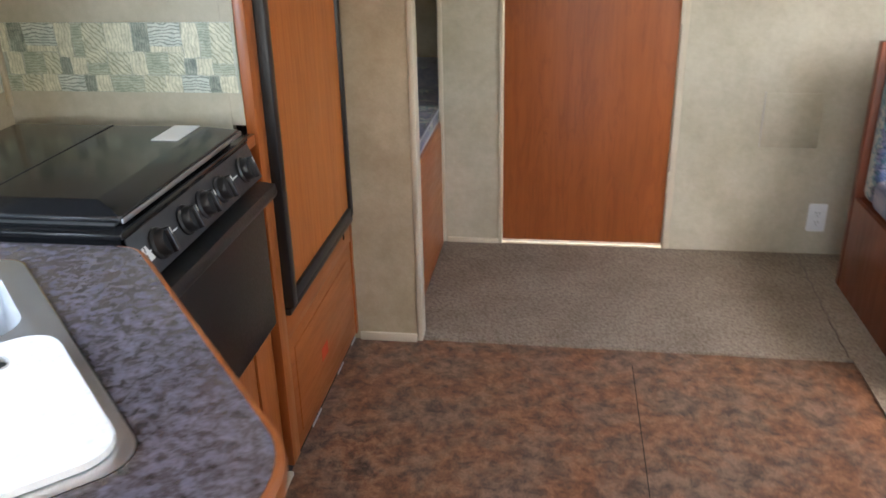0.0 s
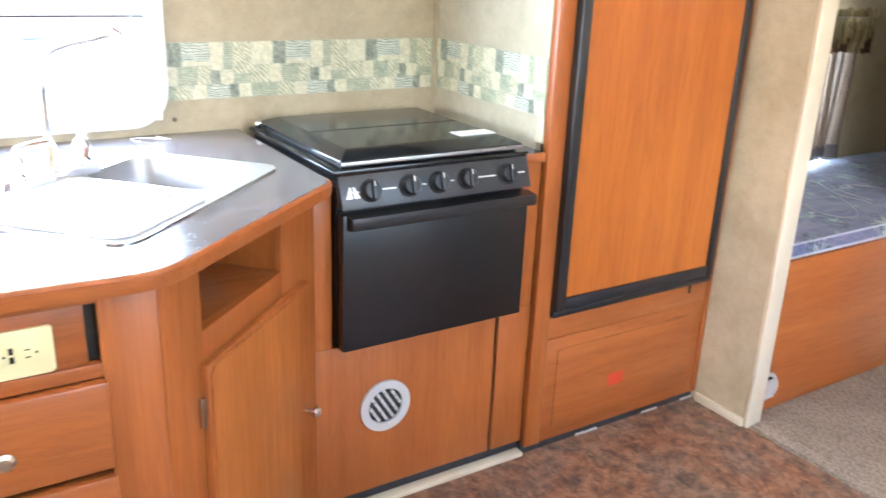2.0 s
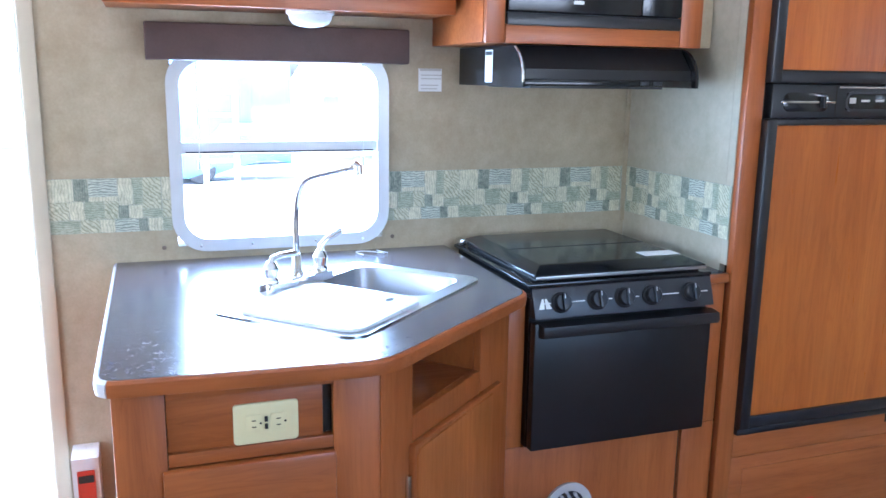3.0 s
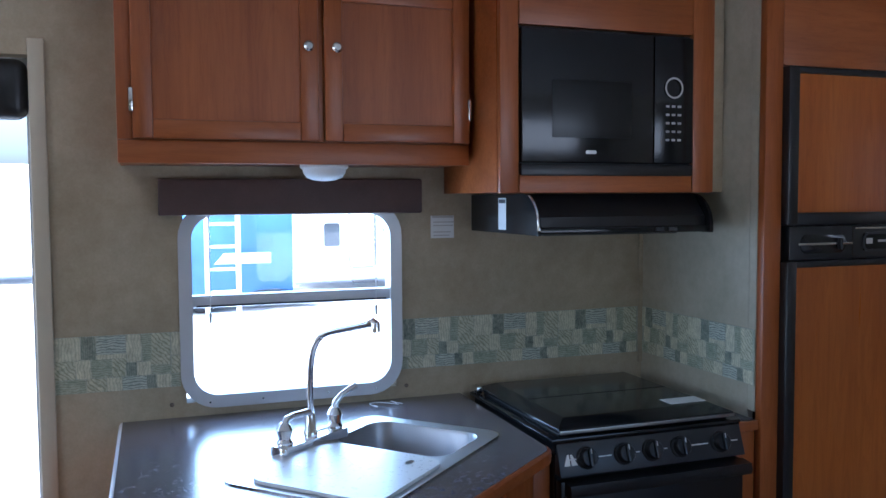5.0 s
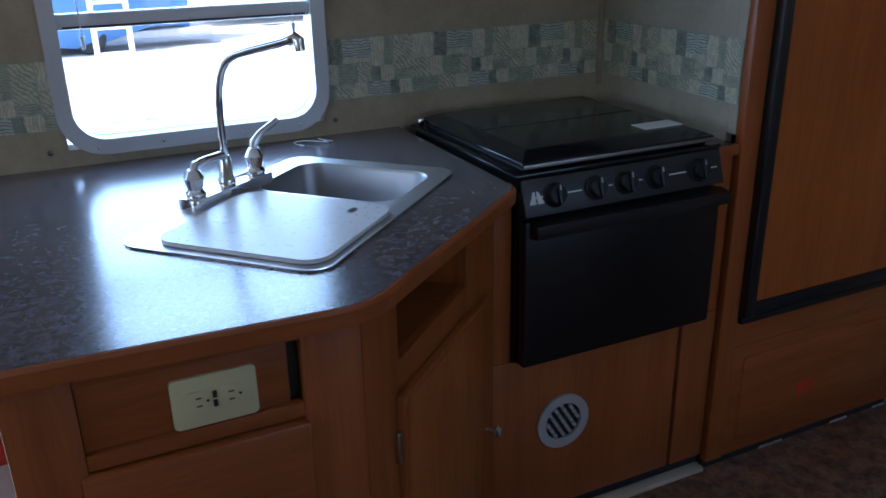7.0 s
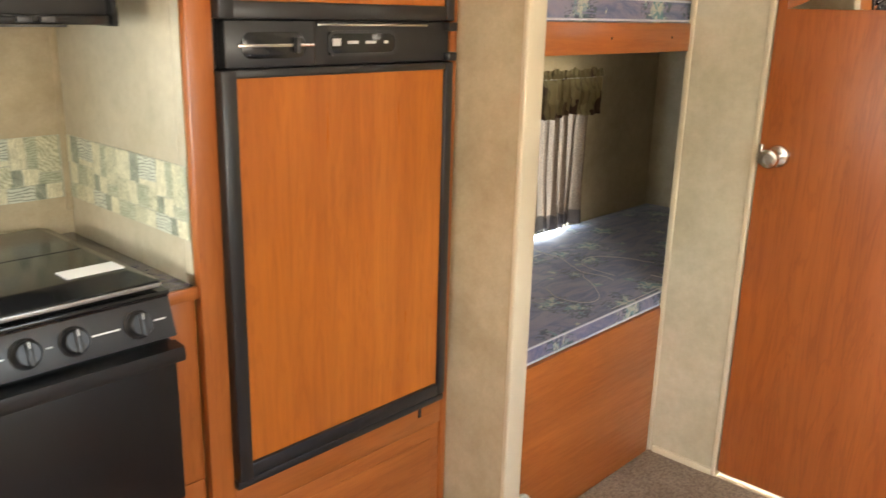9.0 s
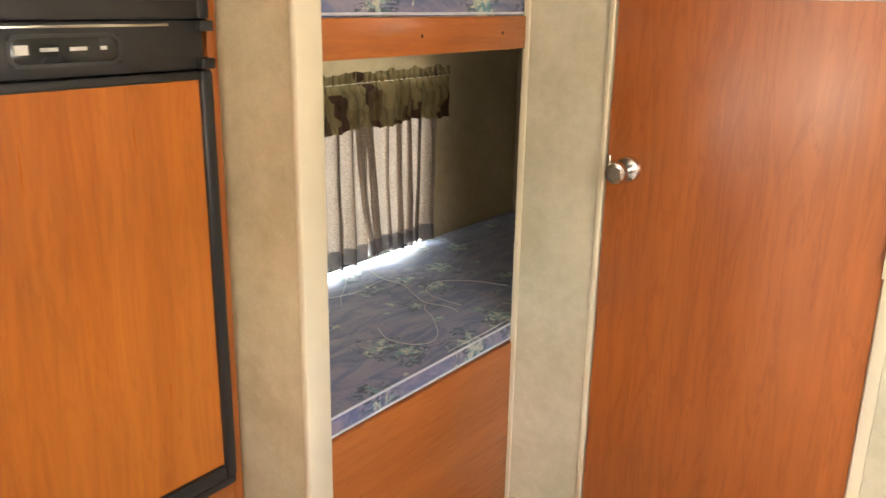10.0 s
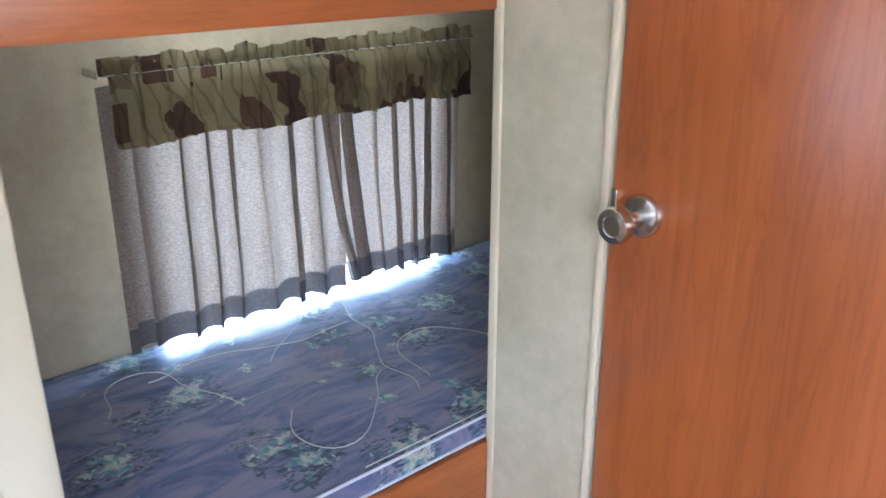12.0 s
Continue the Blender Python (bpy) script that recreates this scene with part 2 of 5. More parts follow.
def floral(nt, b):
    v = coords(nt)
    n1 = noise_of(nt, coords(nt, (1, 0.28, 1)), 16, 6, 0.7, 1.2)
    n2 = noise_of(nt, v, 30, 5, 0.65, 0.8)
    ground = ramp(nt, n1, [(0.34, (0.035, 0.055, 0.15)), (0.44, (0.085, 0.11, 0.215)), (0.54, (0.175, 0.168, 0.245)), (0.62, (0.205, 0.190, 0.255)), (0.70, (0.11, 0.14, 0.27))])

    def calc(op, a, c=0.0):
        m = nt.nodes.new("ShaderNodeMath")
        m.operation = op
        for sock, val in ((m.inputs[0], a), (m.inputs[1], c)):
            if isinstance(val, (int, float)):
                sock.default_value = val
            else:
                nt.links.new(val, sock)
        return m.outputs[0]

    def bloom(scale, seed, lobes, wild):
        """Distance from a scattered flower's heart, pulled in and out by its petals."""
        mp = nt.nodes.new("ShaderNodeMapping")
        mp.inputs["Location"].default_value = (seed, seed * 0.7, 0)
        nt.links.new(v, mp.inputs[0])
        vo = node(nt, "ShaderNodeTexVoronoi", Scale=scale, Randomness=0.85)
        vo.voronoi_dimensions = "2D"
        nt.links.new(mp.outputs[0], vo.inputs["Vector"])
        off = nt.nodes.new("ShaderNodeVectorMath")
        off.operation = "SUBTRACT"
        nt.links.new(mp.outputs[0], off.inputs[0])
        nt.links.new(vo.outputs["Position"], off.inputs[1])
        xyz = nt.nodes.new("ShaderNodeSeparateXYZ")
        nt.links.new(off.outputs[0], xyz.inputs[0])
        angle = calc("ARCTAN2", xyz.outputs[1], xyz.outputs[0])
        tone = nt.nodes.new("ShaderNodeSeparateColor")
        nt.links.new(vo.outputs["Color"], tone.inputs[0])
        turned = calc("ADD", calc("MULTIPLY", angle, lobes), calc("MULTIPLY", tone.outputs[0], 6.3))
        petal = calc("MULTIPLY", calc("SINE", turned), 0.035)
        jitter = calc("MULTIPLY", calc("SUBTRACT", n2, 0.5), wild)
        size = calc("MULTIPLY", tone.outputs[1], 0.16)
        return calc("ADD", calc("ADD", calc("ADD", vo.outputs["Distance"], petal), jitter), size)

    shard = noise_of(nt, coords(nt, (1, 0.35, 1), (0, 0, 0.6)), 60, 2, 0.5, 2.0)
    tint = noise_of(nt, v, 46, 3, 0.6, 0.5)
    heart = bloom(4.4, 0.31, 6, 0.9)
    fern = bloom(4.4, 0.31, 3, 0.5)
    sprig = bloom(7.5, 2.7, 5, 0.8)
    leaves = calc("MULTIPLY", ramp(nt, fern, [(0.36, (1, 1, 1)), (0.42, (0, 0, 0))]), ramp(nt, shard, [(0.50, (0, 0, 0)), (0.54, (1, 1, 1))]))
    leaf_tint = ramp(nt, tint, [(0.42, (0.012, 0.020, 0.055)), (0.58, (0.022, 0.075, 0.10))])
    col = mix(nt, leaves, ground, leaf_tint)
    petals = ramp(nt, tint, [(0.36, (0.05, 0.16, 0.19)), (0.46, (0.13, 0.25, 0.27)), (0.53, (0.36, 0.39, 0.34)), (0.62, (0.47, 0.45, 0.36)), (0.70, (0.16, 0.22, 0.27))])
    col = mix(nt, ramp(nt, heart, [(0.17, (1, 1, 1)), (0.22, (0, 0, 0))]), col, petals)
    col = mix(nt, ramp(nt, sprig, [(0.10, (1, 1, 1)), (0.14, (0, 0, 0))]), col, petals)
    weave = noise_of(nt, v, 420, 2)
    nt.links.new(col, b.inputs["Base Color"])
    b.inputs["Roughness"].default_value = 0.42
    b.inputs["Sheen Weight"].default_value = 0.2
    bump(nt, b, weave, 0.25, 0.001)


FLORAL = material("blue_floral_ticking", floral)


def cloth(name, build_colour, through_light):
    def build(nt, b):
        col = build_colour(nt)
        nt.links.new(col, b.inputs["Base Color"])
        b.inputs["Roughness"].default_value = 0.9
        tr = nt.nodes.new("ShaderNodeBsdfTranslucent")
        nt.links.new(col, tr.inputs[0])
        ms = nt.nodes.new("ShaderNodeMixShader")
        ms.inputs[0].default_value = through_light
        nt.links.new(b.outputs[0], ms.inputs[1])
        nt.links.new(tr.outputs[0], ms.inputs[2])
        nt.links.new(ms.outputs[0], nt.nodes["Material Output"].inputs[0])
        bump(nt, b, noise_of(nt, coords(nt), 380, 2), 0.3, 0.001)
    return material(name, build)


def linen(nt):
    v = coords(nt)
    slub = noise_of(nt, coords(nt, (1, 1, 3)), 120, 4, 0.7)
    tuft = noise_of(nt, v, 210, 3, 0.7)
    col = ramp(nt, slub, [(0.32, (0.19, 0.14, 0.105)), (0.66, (0.37, 0.29, 0.225))])
    col = mix(nt, 0.45, col, ramp(nt, tuft, [(0.36, (0.6, 0.56, 0.53)), (0.6, (1, 1, 1))]), "MULTIPLY")
    return mix(nt, 0.5, col, ramp(nt, noise_of(nt, v, 8, 3), [(0.3, (0.8, 0.78, 0.76)), (0.7, (1, 1, 1))]), "MULTIPLY")


# darker than the linen: the backlight that doubled cloth blocks is put into the colour
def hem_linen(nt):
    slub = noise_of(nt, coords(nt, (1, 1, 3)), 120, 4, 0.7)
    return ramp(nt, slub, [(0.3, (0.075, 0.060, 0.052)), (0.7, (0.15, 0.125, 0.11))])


def olive_print(nt):
    v = coords(nt)
    vo = nt.nodes.new("ShaderNodeTexVoronoi")
    vo.distance = "CHEBYCHEV"
    vo.inputs["Scale"].default_value = 15
    nt.links.new(v, vo.inputs["Vector"])
    sep = nt.nodes.new("ShaderNodeSeparateColor")
    nt.links.new(vo.outputs["Color"], sep.inputs[0])
    base = ramp(nt, sep.outputs[0], [(0.0, (0.050, 0.022, 0.012)), (0.22, (0.10, 0.055, 0.028)), (0.40, (0.20, 0.15, 0.07)), (0.85, (0.25, 0.20, 0.10))])
    rings = nt.nodes.new("ShaderNodeTexWave")
    rings.wave_type = "RINGS"
    rings.inputs["Scale"].default_value = 9
    rings.inputs["Distortion"].default_value = 9
    nt.links.new(v, rings.inputs["Vector"])
    return mix(nt, 0.5, base, ramp(nt, rings.outputs[1], [(0.03, (0.35, 0.3, 0.25)), (0.12, (1, 1, 1))]), "MULTIPLY")


LINEN = cloth("grey_linen_curtain", linen, 0.09)
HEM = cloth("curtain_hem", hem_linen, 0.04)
OLIVE = cloth("olive_print_valance", olive_print, 0.10)

BLACK_GLOSS = plain("black_enamel", (0.012, 0.012, 0.013), 0.16, 0, 0.1, 80, 0.02)
BLACK_SATIN = plain("black_satin_panel", (0.006, 0.006, 0.0065), 0.33, 0, 0.15, 200, 0.06)
BLACK_PLASTIC = plain("black_plastic", (0.014, 0.014, 0.015), 0.35, 0, 0.15, 150, 0.08)
DARK_GREY = plain("dark_grey_panel", (0.026, 0.026, 0.028), 0.4, 0, 0.1, 150, 0.04)
CHROME = plain("chrome", (0.85, 0.85, 0.86), 0.08, 1.0, 0.02, 100, 0.0)
NICKEL = plain("brushed_nickel", (0.62, 0.60, 0.57), 0.22, 1.0, 0.04, 30, 0.0)
STEEL = plain("stainless_steel", (0.74, 0.75, 0.77), 0.40, 1.0, 0.05, 40, 0.0)
# steel darkened in the colour to mute the window's reflection in the bowls
DARKENED_STEEL = plain("darkened_brushed_steel", (0.42, 0.42, 0.43), 0.4, 1.0, 0.05, 40, 0.0)
WHITE_PLASTIC = plain("white_plastic", (0.78, 0.78, 0.77), 0.30, 0, 0.03, 90, 0.0)
CREAM_PLASTIC = plain("cream_plastic", (0.70, 0.62, 0.34), 0.4, 0, 0.04, 90, 0.03)
TRIM = plain("cream_trim", (0.57, 0.50, 0.365), 0.45, 0, 0.06, 70, 0.03)
SCREW = plain("dull_brown_screw", (0.16, 0.12, 0.09), 0.5, 0.3, 0.1, 60, 0.0)
ALU = plain("white_aluminium", (0.64, 0.64, 0.65), 0.35, 0.15, 0.03, 90, 0.02)
GREY_PLASTIC = plain("grey_plastic", (0.48, 0.46, 0.43), 0.5, 0, 0.06, 90, 0.03)
DARK_HOLE = plain("dark_recess", (0.03, 0.025, 0.02), 0.9, 0, 0.1, 60, 0.0)
BROWN_PAD = plain("brown_vinyl_valance", (0.085, 0.05, 0.042), 0.6, 0, 0.12, 140, 0.2)
CEILING = plain("white_ceiling_panel", (0.74, 0.73, 0.69), 0.7, 0, 0.04, 30, 0.05)
RED = plain("red_label", (0.55, 0.05, 0.02), 0.5, 0, 0.1, 60, 0.0)
WHITE_PAPER = plain("white_sticker", (0.8, 0.8, 0.78), 0.5, 0, 0.02, 60, 0.0)
FADED_PAPER = plain("faded_notice_paper", (0.76, 0.76, 0.74), 0.6, 0, 0.04, 60, 0.0)
RUBBER = plain("black_rubber", (0.02, 0.02, 0.02), 0.7, 0, 0.1, 60, 0.05)
GRAVEL = plain("pale_gravel", (0.46, 0.44, 0.40), 0.95, 0, 0.2, 30, 0.6)
TRAILER_WHITE = plain("white_trailer_skin", (0.78, 0.79, 0.80), 0.4, 0, 0.04, 20, 0.02)
BLUE_COVER = plain("blue_boat_cover", (0.10, 0.21, 0.44), 0.6, 0, 0.15, 20, 0.2)
DARK_GLASS = plain("dark_window_glass", (0.05, 0.06, 0.07), 0.08, 0, 0.05, 20, 0.0)


def glass_build(nt, b):
    tr = nt.nodes.new("ShaderNodeBsdfTransparent")
    gl = nt.nodes.new("ShaderNodeBsdfGlossy")
    gl.inputs["Roughness"].default_value = 0.02
    fr = node(nt, "ShaderNodeFresnel", IOR=1.45)
    ms = nt.nodes.new("ShaderNodeMixShader")
    nt.links.new(fr.outputs[0], ms.inputs[0])
    nt.links.new(tr.outputs[0], ms.inputs[1])
    nt.links.new(gl.outputs[0], ms.inputs[2])
    nt.links.new(ms.outputs[0], nt.nodes["Material Output"].inputs[0])


GLASS = material("window_glass", glass_build)


def mirror_build(nt, b):
    b.inputs["Base Color"].default_value = (0.9, 0.9, 0.9, 1)
    b.inputs["Metallic"].default_value = 1
    b.inputs["Roughness"].default_value = 0.02


MIRROR = material("mirror_glass", mirror_build)


# ---- building blocks ----
def box(bm, x0, x1, y0, y1, z0, z1, bevel=0.0, seg=2):
    """A block between two corners, its edges rounded by bevel."""
    vs = [bm.verts.new((x, y, z)) for x in (x0, x1) for y in (y0, y1) for z in (z0, z1)]
    faces = [bm.faces.new([vs[i] for i in f]) for f in
             ((0, 1, 3, 2), (4, 6, 7, 5), (0, 4, 5, 1), (2, 3, 7, 6), (0, 2, 6, 4), (1, 5, 7, 3))]
    if bevel:
        edges = list({e for f in faces for e in f.edges})
        bmesh.ops.bevel(bm, geom=edges, offset=bevel, segments=seg, profile=0.5, affect="EDGES")
    return bm


def block(*args, **kw):
    return box(bmesh.new(), *args, **kw)


def rod(bm, a, b, r0, r1=None, n=20, caps=True):
    """A round bar from a to b."""
    a, b = Vector(a), Vector(b)
    m = Matrix.Translation((a + b) / 2) @ (b - a).to_track_quat("Z", "Y").to_matrix().to_4x4()
    bmesh.ops.create_cone(bm, cap_ends=caps, segments=n, radius1=r0, radius2=r0 if r1 is None else r1, depth=(b - a).length, matrix=m)
    return bm


def lathe(profile, m, n=28):
    """A turned piece: (radius, height) pairs about z, set at pose m."""
    bm = bmesh.new()
    rings = [[bm.verts.new(m @ Vector((r * math.cos(2 * math.pi * i / n), r * math.sin(2 * math.pi * i / n), h))) for i in range(n)] for r, h in profile]
    for lo, hi in zip(rings, rings[1:]):
        for i in range(n):
            bm.faces.new((lo[i], lo[(i + 1) % n], hi[(i + 1) % n], hi[i]))
    bm.faces.new(rings[0][::-1])
    bm.faces.new(rings[-1])
    return bm


def tube(points, r, n=14):
    """A bent tube along points, with round section."""
    bm = bmesh.new()
    pts = [Vector(p) for p in points]
    radii = r if isinstance(r, list) else [r] * len(pts)
    rings = []
    side = None
    for i, p in enumerate(pts):
        d = (pts[min(i + 1, len(pts) - 1)] - pts[max(i - 1, 0)]).normalized()
        if side is None:
            side = d.orthogonal().normalized()
        side = (side - d * side.dot(d)).normalized()
        up = d.cross(side)
        rings.append([bm.verts.new(p + radii[i] * (math.cos(a) * side + math.sin(a) * up)) for a in [2 * math.pi * k / n for k in range(n)]])
    for lo, hi in zip(rings, rings[1:]):
        for i in range(n):
            bm.faces.new((lo[i], lo[(i + 1) % n], hi[(i + 1) % n], hi[i]))
    bm.faces.new(rings[0][::-1])
    bm.faces.new(rings[-1])
    return bm


def rounded(w, h, r, n=8):
    """Corner points of a rounded rectangle about the origin, in order."""
    out = []
    for cx, cy, a0 in ((w / 2 - r, h / 2 - r, 0), (r - w / 2, h / 2 - r, 90), (r - w / 2, r - h / 2, 180), (w / 2 - r, r - h / 2, 270)):
        out += [(cx + r * math.cos(radians(a0 + 90 * k / n)), cy + r * math.sin(radians(a0 + 90 * k / n))) for k in range(n + 1)]
    return out


def soft_poly(corners, radii, n=6):
    """A polygon in plan with rounded corners."""
    out = []
    count = len(corners)
    for i, (p, r) in enumerate(zip(corners, radii)):
        p = Vector(p)
        if r == 0:
            out.append((p.x, p.y))
            continue
        a, b = (Vector(corners[i - 1]) - p).normalized(), (Vector(corners[(i + 1) % count]) - p).normalized()
        p0, p1 = p + a * r, p + b * r
        for k in range(n + 1):
            t = k / n
            q = p0 * (1 - t) ** 2 + p * 2 * t * (1 - t) + p1 * t * t
            out.append((q.x, q.y))
    return out


def prism(outline, m, depth, bevel=0.0):
    """A plate with the outline (x, y), extruded along z by depth, at pose m."""
    bm = bmesh.new()
    top = [bm.verts.new(m @ Vector((x, y, depth))) for x, y in outline]
    low = [bm.verts.new(m @ Vector((x, y, 0))) for x, y in outline]
    cap = bm.faces.new(top)
    bm.faces.new(low[::-1])
    for i in range(len(outline)):
        j = (i + 1) % len(outline)
        bm.faces.new((low[i], low[j], top[j], top[i]))
    if bevel:
        bmesh.ops.bevel(bm, geom=list(cap.edges), offset=bevel, segments=2, profile=0.5, affect="EDGES")
    bmesh.ops.recalc_face_normals(bm, faces=bm.faces)
    return bm


def ring(outer, inner, m, depth, bevel=0.0):
    """A frame between two outlines of equal length."""
    bm = bmesh.new()
    rows = [[bm.verts.new(m @ Vector((x, y, h))) for x, y in o] for o, h in ((outer, 0), (outer, depth), (inner, depth), (inner, 0))]
    n = len(outer)
    for k in range(4):
        a, b = rows[k], rows[(k + 1) % 4]
        for i in range(n):
            j = (i + 1) % n
            bm.faces.new((a[i], a[j], b[j], b[i]))
    bmesh.ops.recalc_face_normals(bm, faces=bm.faces)
    return bm


def finish(bm, name, mat, smooth=True):
    bmesh.ops.recalc_face_normals(bm, faces=bm.faces)
    me = bpy.data.meshes.new(name)
    bm.to_mesh(me)
    bm.free()
    me.materials.append(mat)
    if smooth:
        me.polygons.foreach_set("use_smooth", [True] * len(me.polygons))
        me.set_sharp_from_angle(angle=radians(35))
    return me


def part(name, bm, mat, parent, label=""):
    ob = new(name, finish(bm, name, mat))
    ob.parent = parent
    if label:
        tagged(ob, label)
    return ob


def thing(name, label, category, at=(0, 0, 0), group="", kind=""):
    """The Empty at a thing's base; its parts keep world coordinates."""
    ob = new(name)
    ob.empty_display_size = 0.05
    return tagged(ob, label, category, group, kind)


def solid(name, bm, mat, label, category, group="", kind=""):
    return tagged(new(name, finish(bm, name, mat)), label, category, group, kind)


def structure(name, bm, mat, label="", category=""):
    return tagged(new(name, finish(bm, name, mat)), label, category, kind="structure")


FACE_X = Matrix(((0, 0, 1, 0), (1, 0, 0, 0), (0, 1, 0, 0), (0, 0, 0, 1)))    # outline (y, z), out along +x
FACE_Y = Matrix(((1, 0, 0, 0), (0, 0, -1, 0), (0, 1, 0, 0), (0, 0, 0, 1)))   # outline (x, z), out along -y


def on_x(x, y, z):
    return Matrix.Translation((x, y, z)) @ FACE_X


def on_y(x, y, z):
    return Matrix.Translation((x, y, z)) @ FACE_Y


# ---- measures of the trailer ----
CEIL = 2.05
RIGHT = 3.0
FRONT = -1.4
REAR = 5.25
FAR = 4.10          # wall of the bathroom door
P1 = 3.255           # partition beside the refrigerator
FX = 0.552           # face of the refrigerator cabinet
P2 = 3.316           # its bunk side
NY = 2.53           # face of the panel beside the stove
WIN = (1.120, 1.705, 0.952, 1.478)       # kitchen window opening: y, y, z, z
BUNK_WIN = (3.755, 4.60, 0.550, 1.205)
ENTRY = (0.06, 0.762, -0.05, 1.86)


def wall_with_holes(name, x0, x1, y0, y1, z0, z1, holes, mat, label):
    """A wall along y with rectangular openings right through it, cut into blocks."""
    bm = bmesh.new()
    ys = sorted({y0, y1, *[h[0] for h in holes], *[h[1] for h in holes]})
    for a, b in zip(ys, ys[1:]):
        cuts = sorted((h[2], h[3]) for h in holes if h[0] <= a and h[1] >= b)
        z = z0
        for c, d in cuts:
            if c > z:
                box(bm, x0, x1, a, b, z, c)
            z = max(z, d)
        if z < z1:
            box(bm, x0, x1, a, b, z, z1)
    bmesh.ops.remove_doubles(bm, verts=bm.verts, dist=0.0005)
    inner = [f for f in bm.faces if sum(1 for g in bm.faces if g is not f and set(g.verts) == set(f.verts))]
    if inner:
        bmesh.ops.delete(bm, geom=inner, context="FACES_ONLY")
    return structure(name, bm, mat, label, "wall")


# opening of the added slide-out window, placed for where its light falls
SLIDE_WIN = (1.65, 3.25, 0.97, 1.67)
wall_with_holes("wall_west", -0.06, 0.0, FRONT, REAR, -0.06, CEIL, [WIN, BUNK_WIN, ENTRY], WALL, "mottled beige wall panel with window and entry door")
wall_with_holes("wall_east", RIGHT, RIGHT + 0.06, FRONT, REAR, -0.06, CEIL, [SLIDE_WIN], WALL, "mottled beige wall panel with an added window")
# front wall, opened for the added front window's light
bm = bmesh.new()
box(bm, 0, 0.75, FRONT - 0.06, FRONT, 0, CEIL)
box(bm, 2.05, RIGHT, FRONT - 0.06, FRONT, 0, CEIL)
box(bm, 0.75, 2.05, FRONT - 0.06, FRONT, 0, 1.0)
box(bm, 0.75, 2.05, FRONT - 0.06, FRONT, 1.7, CEIL)
structure("wall_south", bm, WALL, "mottled beige front wall panel", "wall")
structure("wall_north", block(0, RIGHT, REAR, REAR + 0.06, 0, CEIL), WALL, "mottled beige rear wall panel", "wall")
# the square hole over the bathroom is made for the added lamp
bm = bmesh.new()
box(bm, -0.06, 1.35, FRONT, REAR, CEIL, CEIL + 0.06)
box(bm, 1.85, RIGHT + 0.06, FRONT, REAR, CEIL, CEIL + 0.06)
box(bm, 1.35, 1.85, FRONT, 4.65, CEIL, CEIL + 0.06)
box(bm, 1.35, 1.85, 5.15, REAR, CEIL, CEIL + 0.06)
structure("ceiling", bm, CEILING, "white ceiling panel", "ceiling")

# floor: vinyl in the kitchen, carpet before the bathroom and under the slide-out
floor = structure("floor", block(-0.06, RIGHT, FRONT, REAR, -0.06, 0.0), VINYL, "rust-brown slate-print vinyl floor", "floor")
outline = [(0.785, 3.264), (2.150, 3.256), (2.150, FRONT), (RIGHT, FRONT), (RIGHT, FAR), (0.739, FAR), (0.739, 3.325), (0.785, 3.325)]
carpet = structure("carpet_floor", prism(outline, Matrix.Identity(4), 0.010, 0.004), CARPET, "worn beige cut-pile carpet with a visible seam", "carpet")
seam = bmesh.new()
for k in range(24):
    y0 = 3.265 + k * 0.033
    x = 2.135 + 0.035 * (k / 24) + 0.003 * math.sin(k * 1.7)
    box(seam, x, x + 0.003, y0, y0 + 0.029, 0.010, 0.0125)
part("seam", seam, SCREW, carpet, "dark carpet seam")

part("sheet_joint", block(1.462, 1.4645, FRONT + 0.01, 3.17, 0.0003, 0.0011), DARK_HOLE, floor, "thin dark vinyl joint")

# far wall around the bathroom door
bm = bmesh.new()
box(bm, 0.747, 0.985, FAR, FAR + 0.035, 0.0, CEIL)
box(bm, 1.645, RIGHT, FAR, FAR + 0.035, 0.0, CEIL)
box(bm, 0.985, 1.645, FAR, FAR + 0.035, 1.98, CEIL)
structure("wall_bathroom", bm, FAR_WALL, "grey-beige mottled partition wall", "wall")
bm = bmesh.new()
box(bm, 0.747, 0.782, FAR + 0.035, REAR, 0.0, CEIL)
structure("wall_bunk_side", bm, WALL, "partition between bunk and bathroom", "wall")
# partition beside the refrigerator
structure("wall_partition", block(0.0, 0.765, P1, P2, 0.0, CEIL), WALL, "beige mottled partition beside the refrigerator", "wall")
structure("trim_partition_end", block(0.765, 0.783, P1 - 0.003, P2 + 0.003, 0.0, CEIL, bevel=0.005), TRIM, "cream edge trim", "trim")
structure("wall_niche", block(0.0, FX - 0.041, NY, NY + 0.018, 0.0, CEIL), FAR_WALL, "beige side panel of the refrigerator cabinet", "wall")

# thin cream trims
def trim(name, *a):
    return structure(name, block(*a, bevel=0.003), TRIM, "narrow cream trim strip", "trim")


trim("trim_partition_base", FX + 0.02, 0.765, P1 - 0.012, P1 - 0.0005, 0.0, 0.03)
trim("trim_strip_base", 0.757, 0.970, FAR - 0.011, FAR - 0.0005, 0.010, 0.032)
trim("trim_strip_edge", 0.730, 0.748, FAR - 0.006, FAR + 0.03, 0.0, CEIL)
trim("trim_door_hinge_side", 1.645, 1.672, FAR - 0.009, FAR - 0.0005, 0.010, 1.99)
trim("trim_door_latch_side", 0.971, 0.986, FAR - 0.009, FAR - 0.0005, 0.010, 1.99)
trim("trim_entry", 0.0005, 0.009, 0.762, 0.80, 0.0, 1.90)

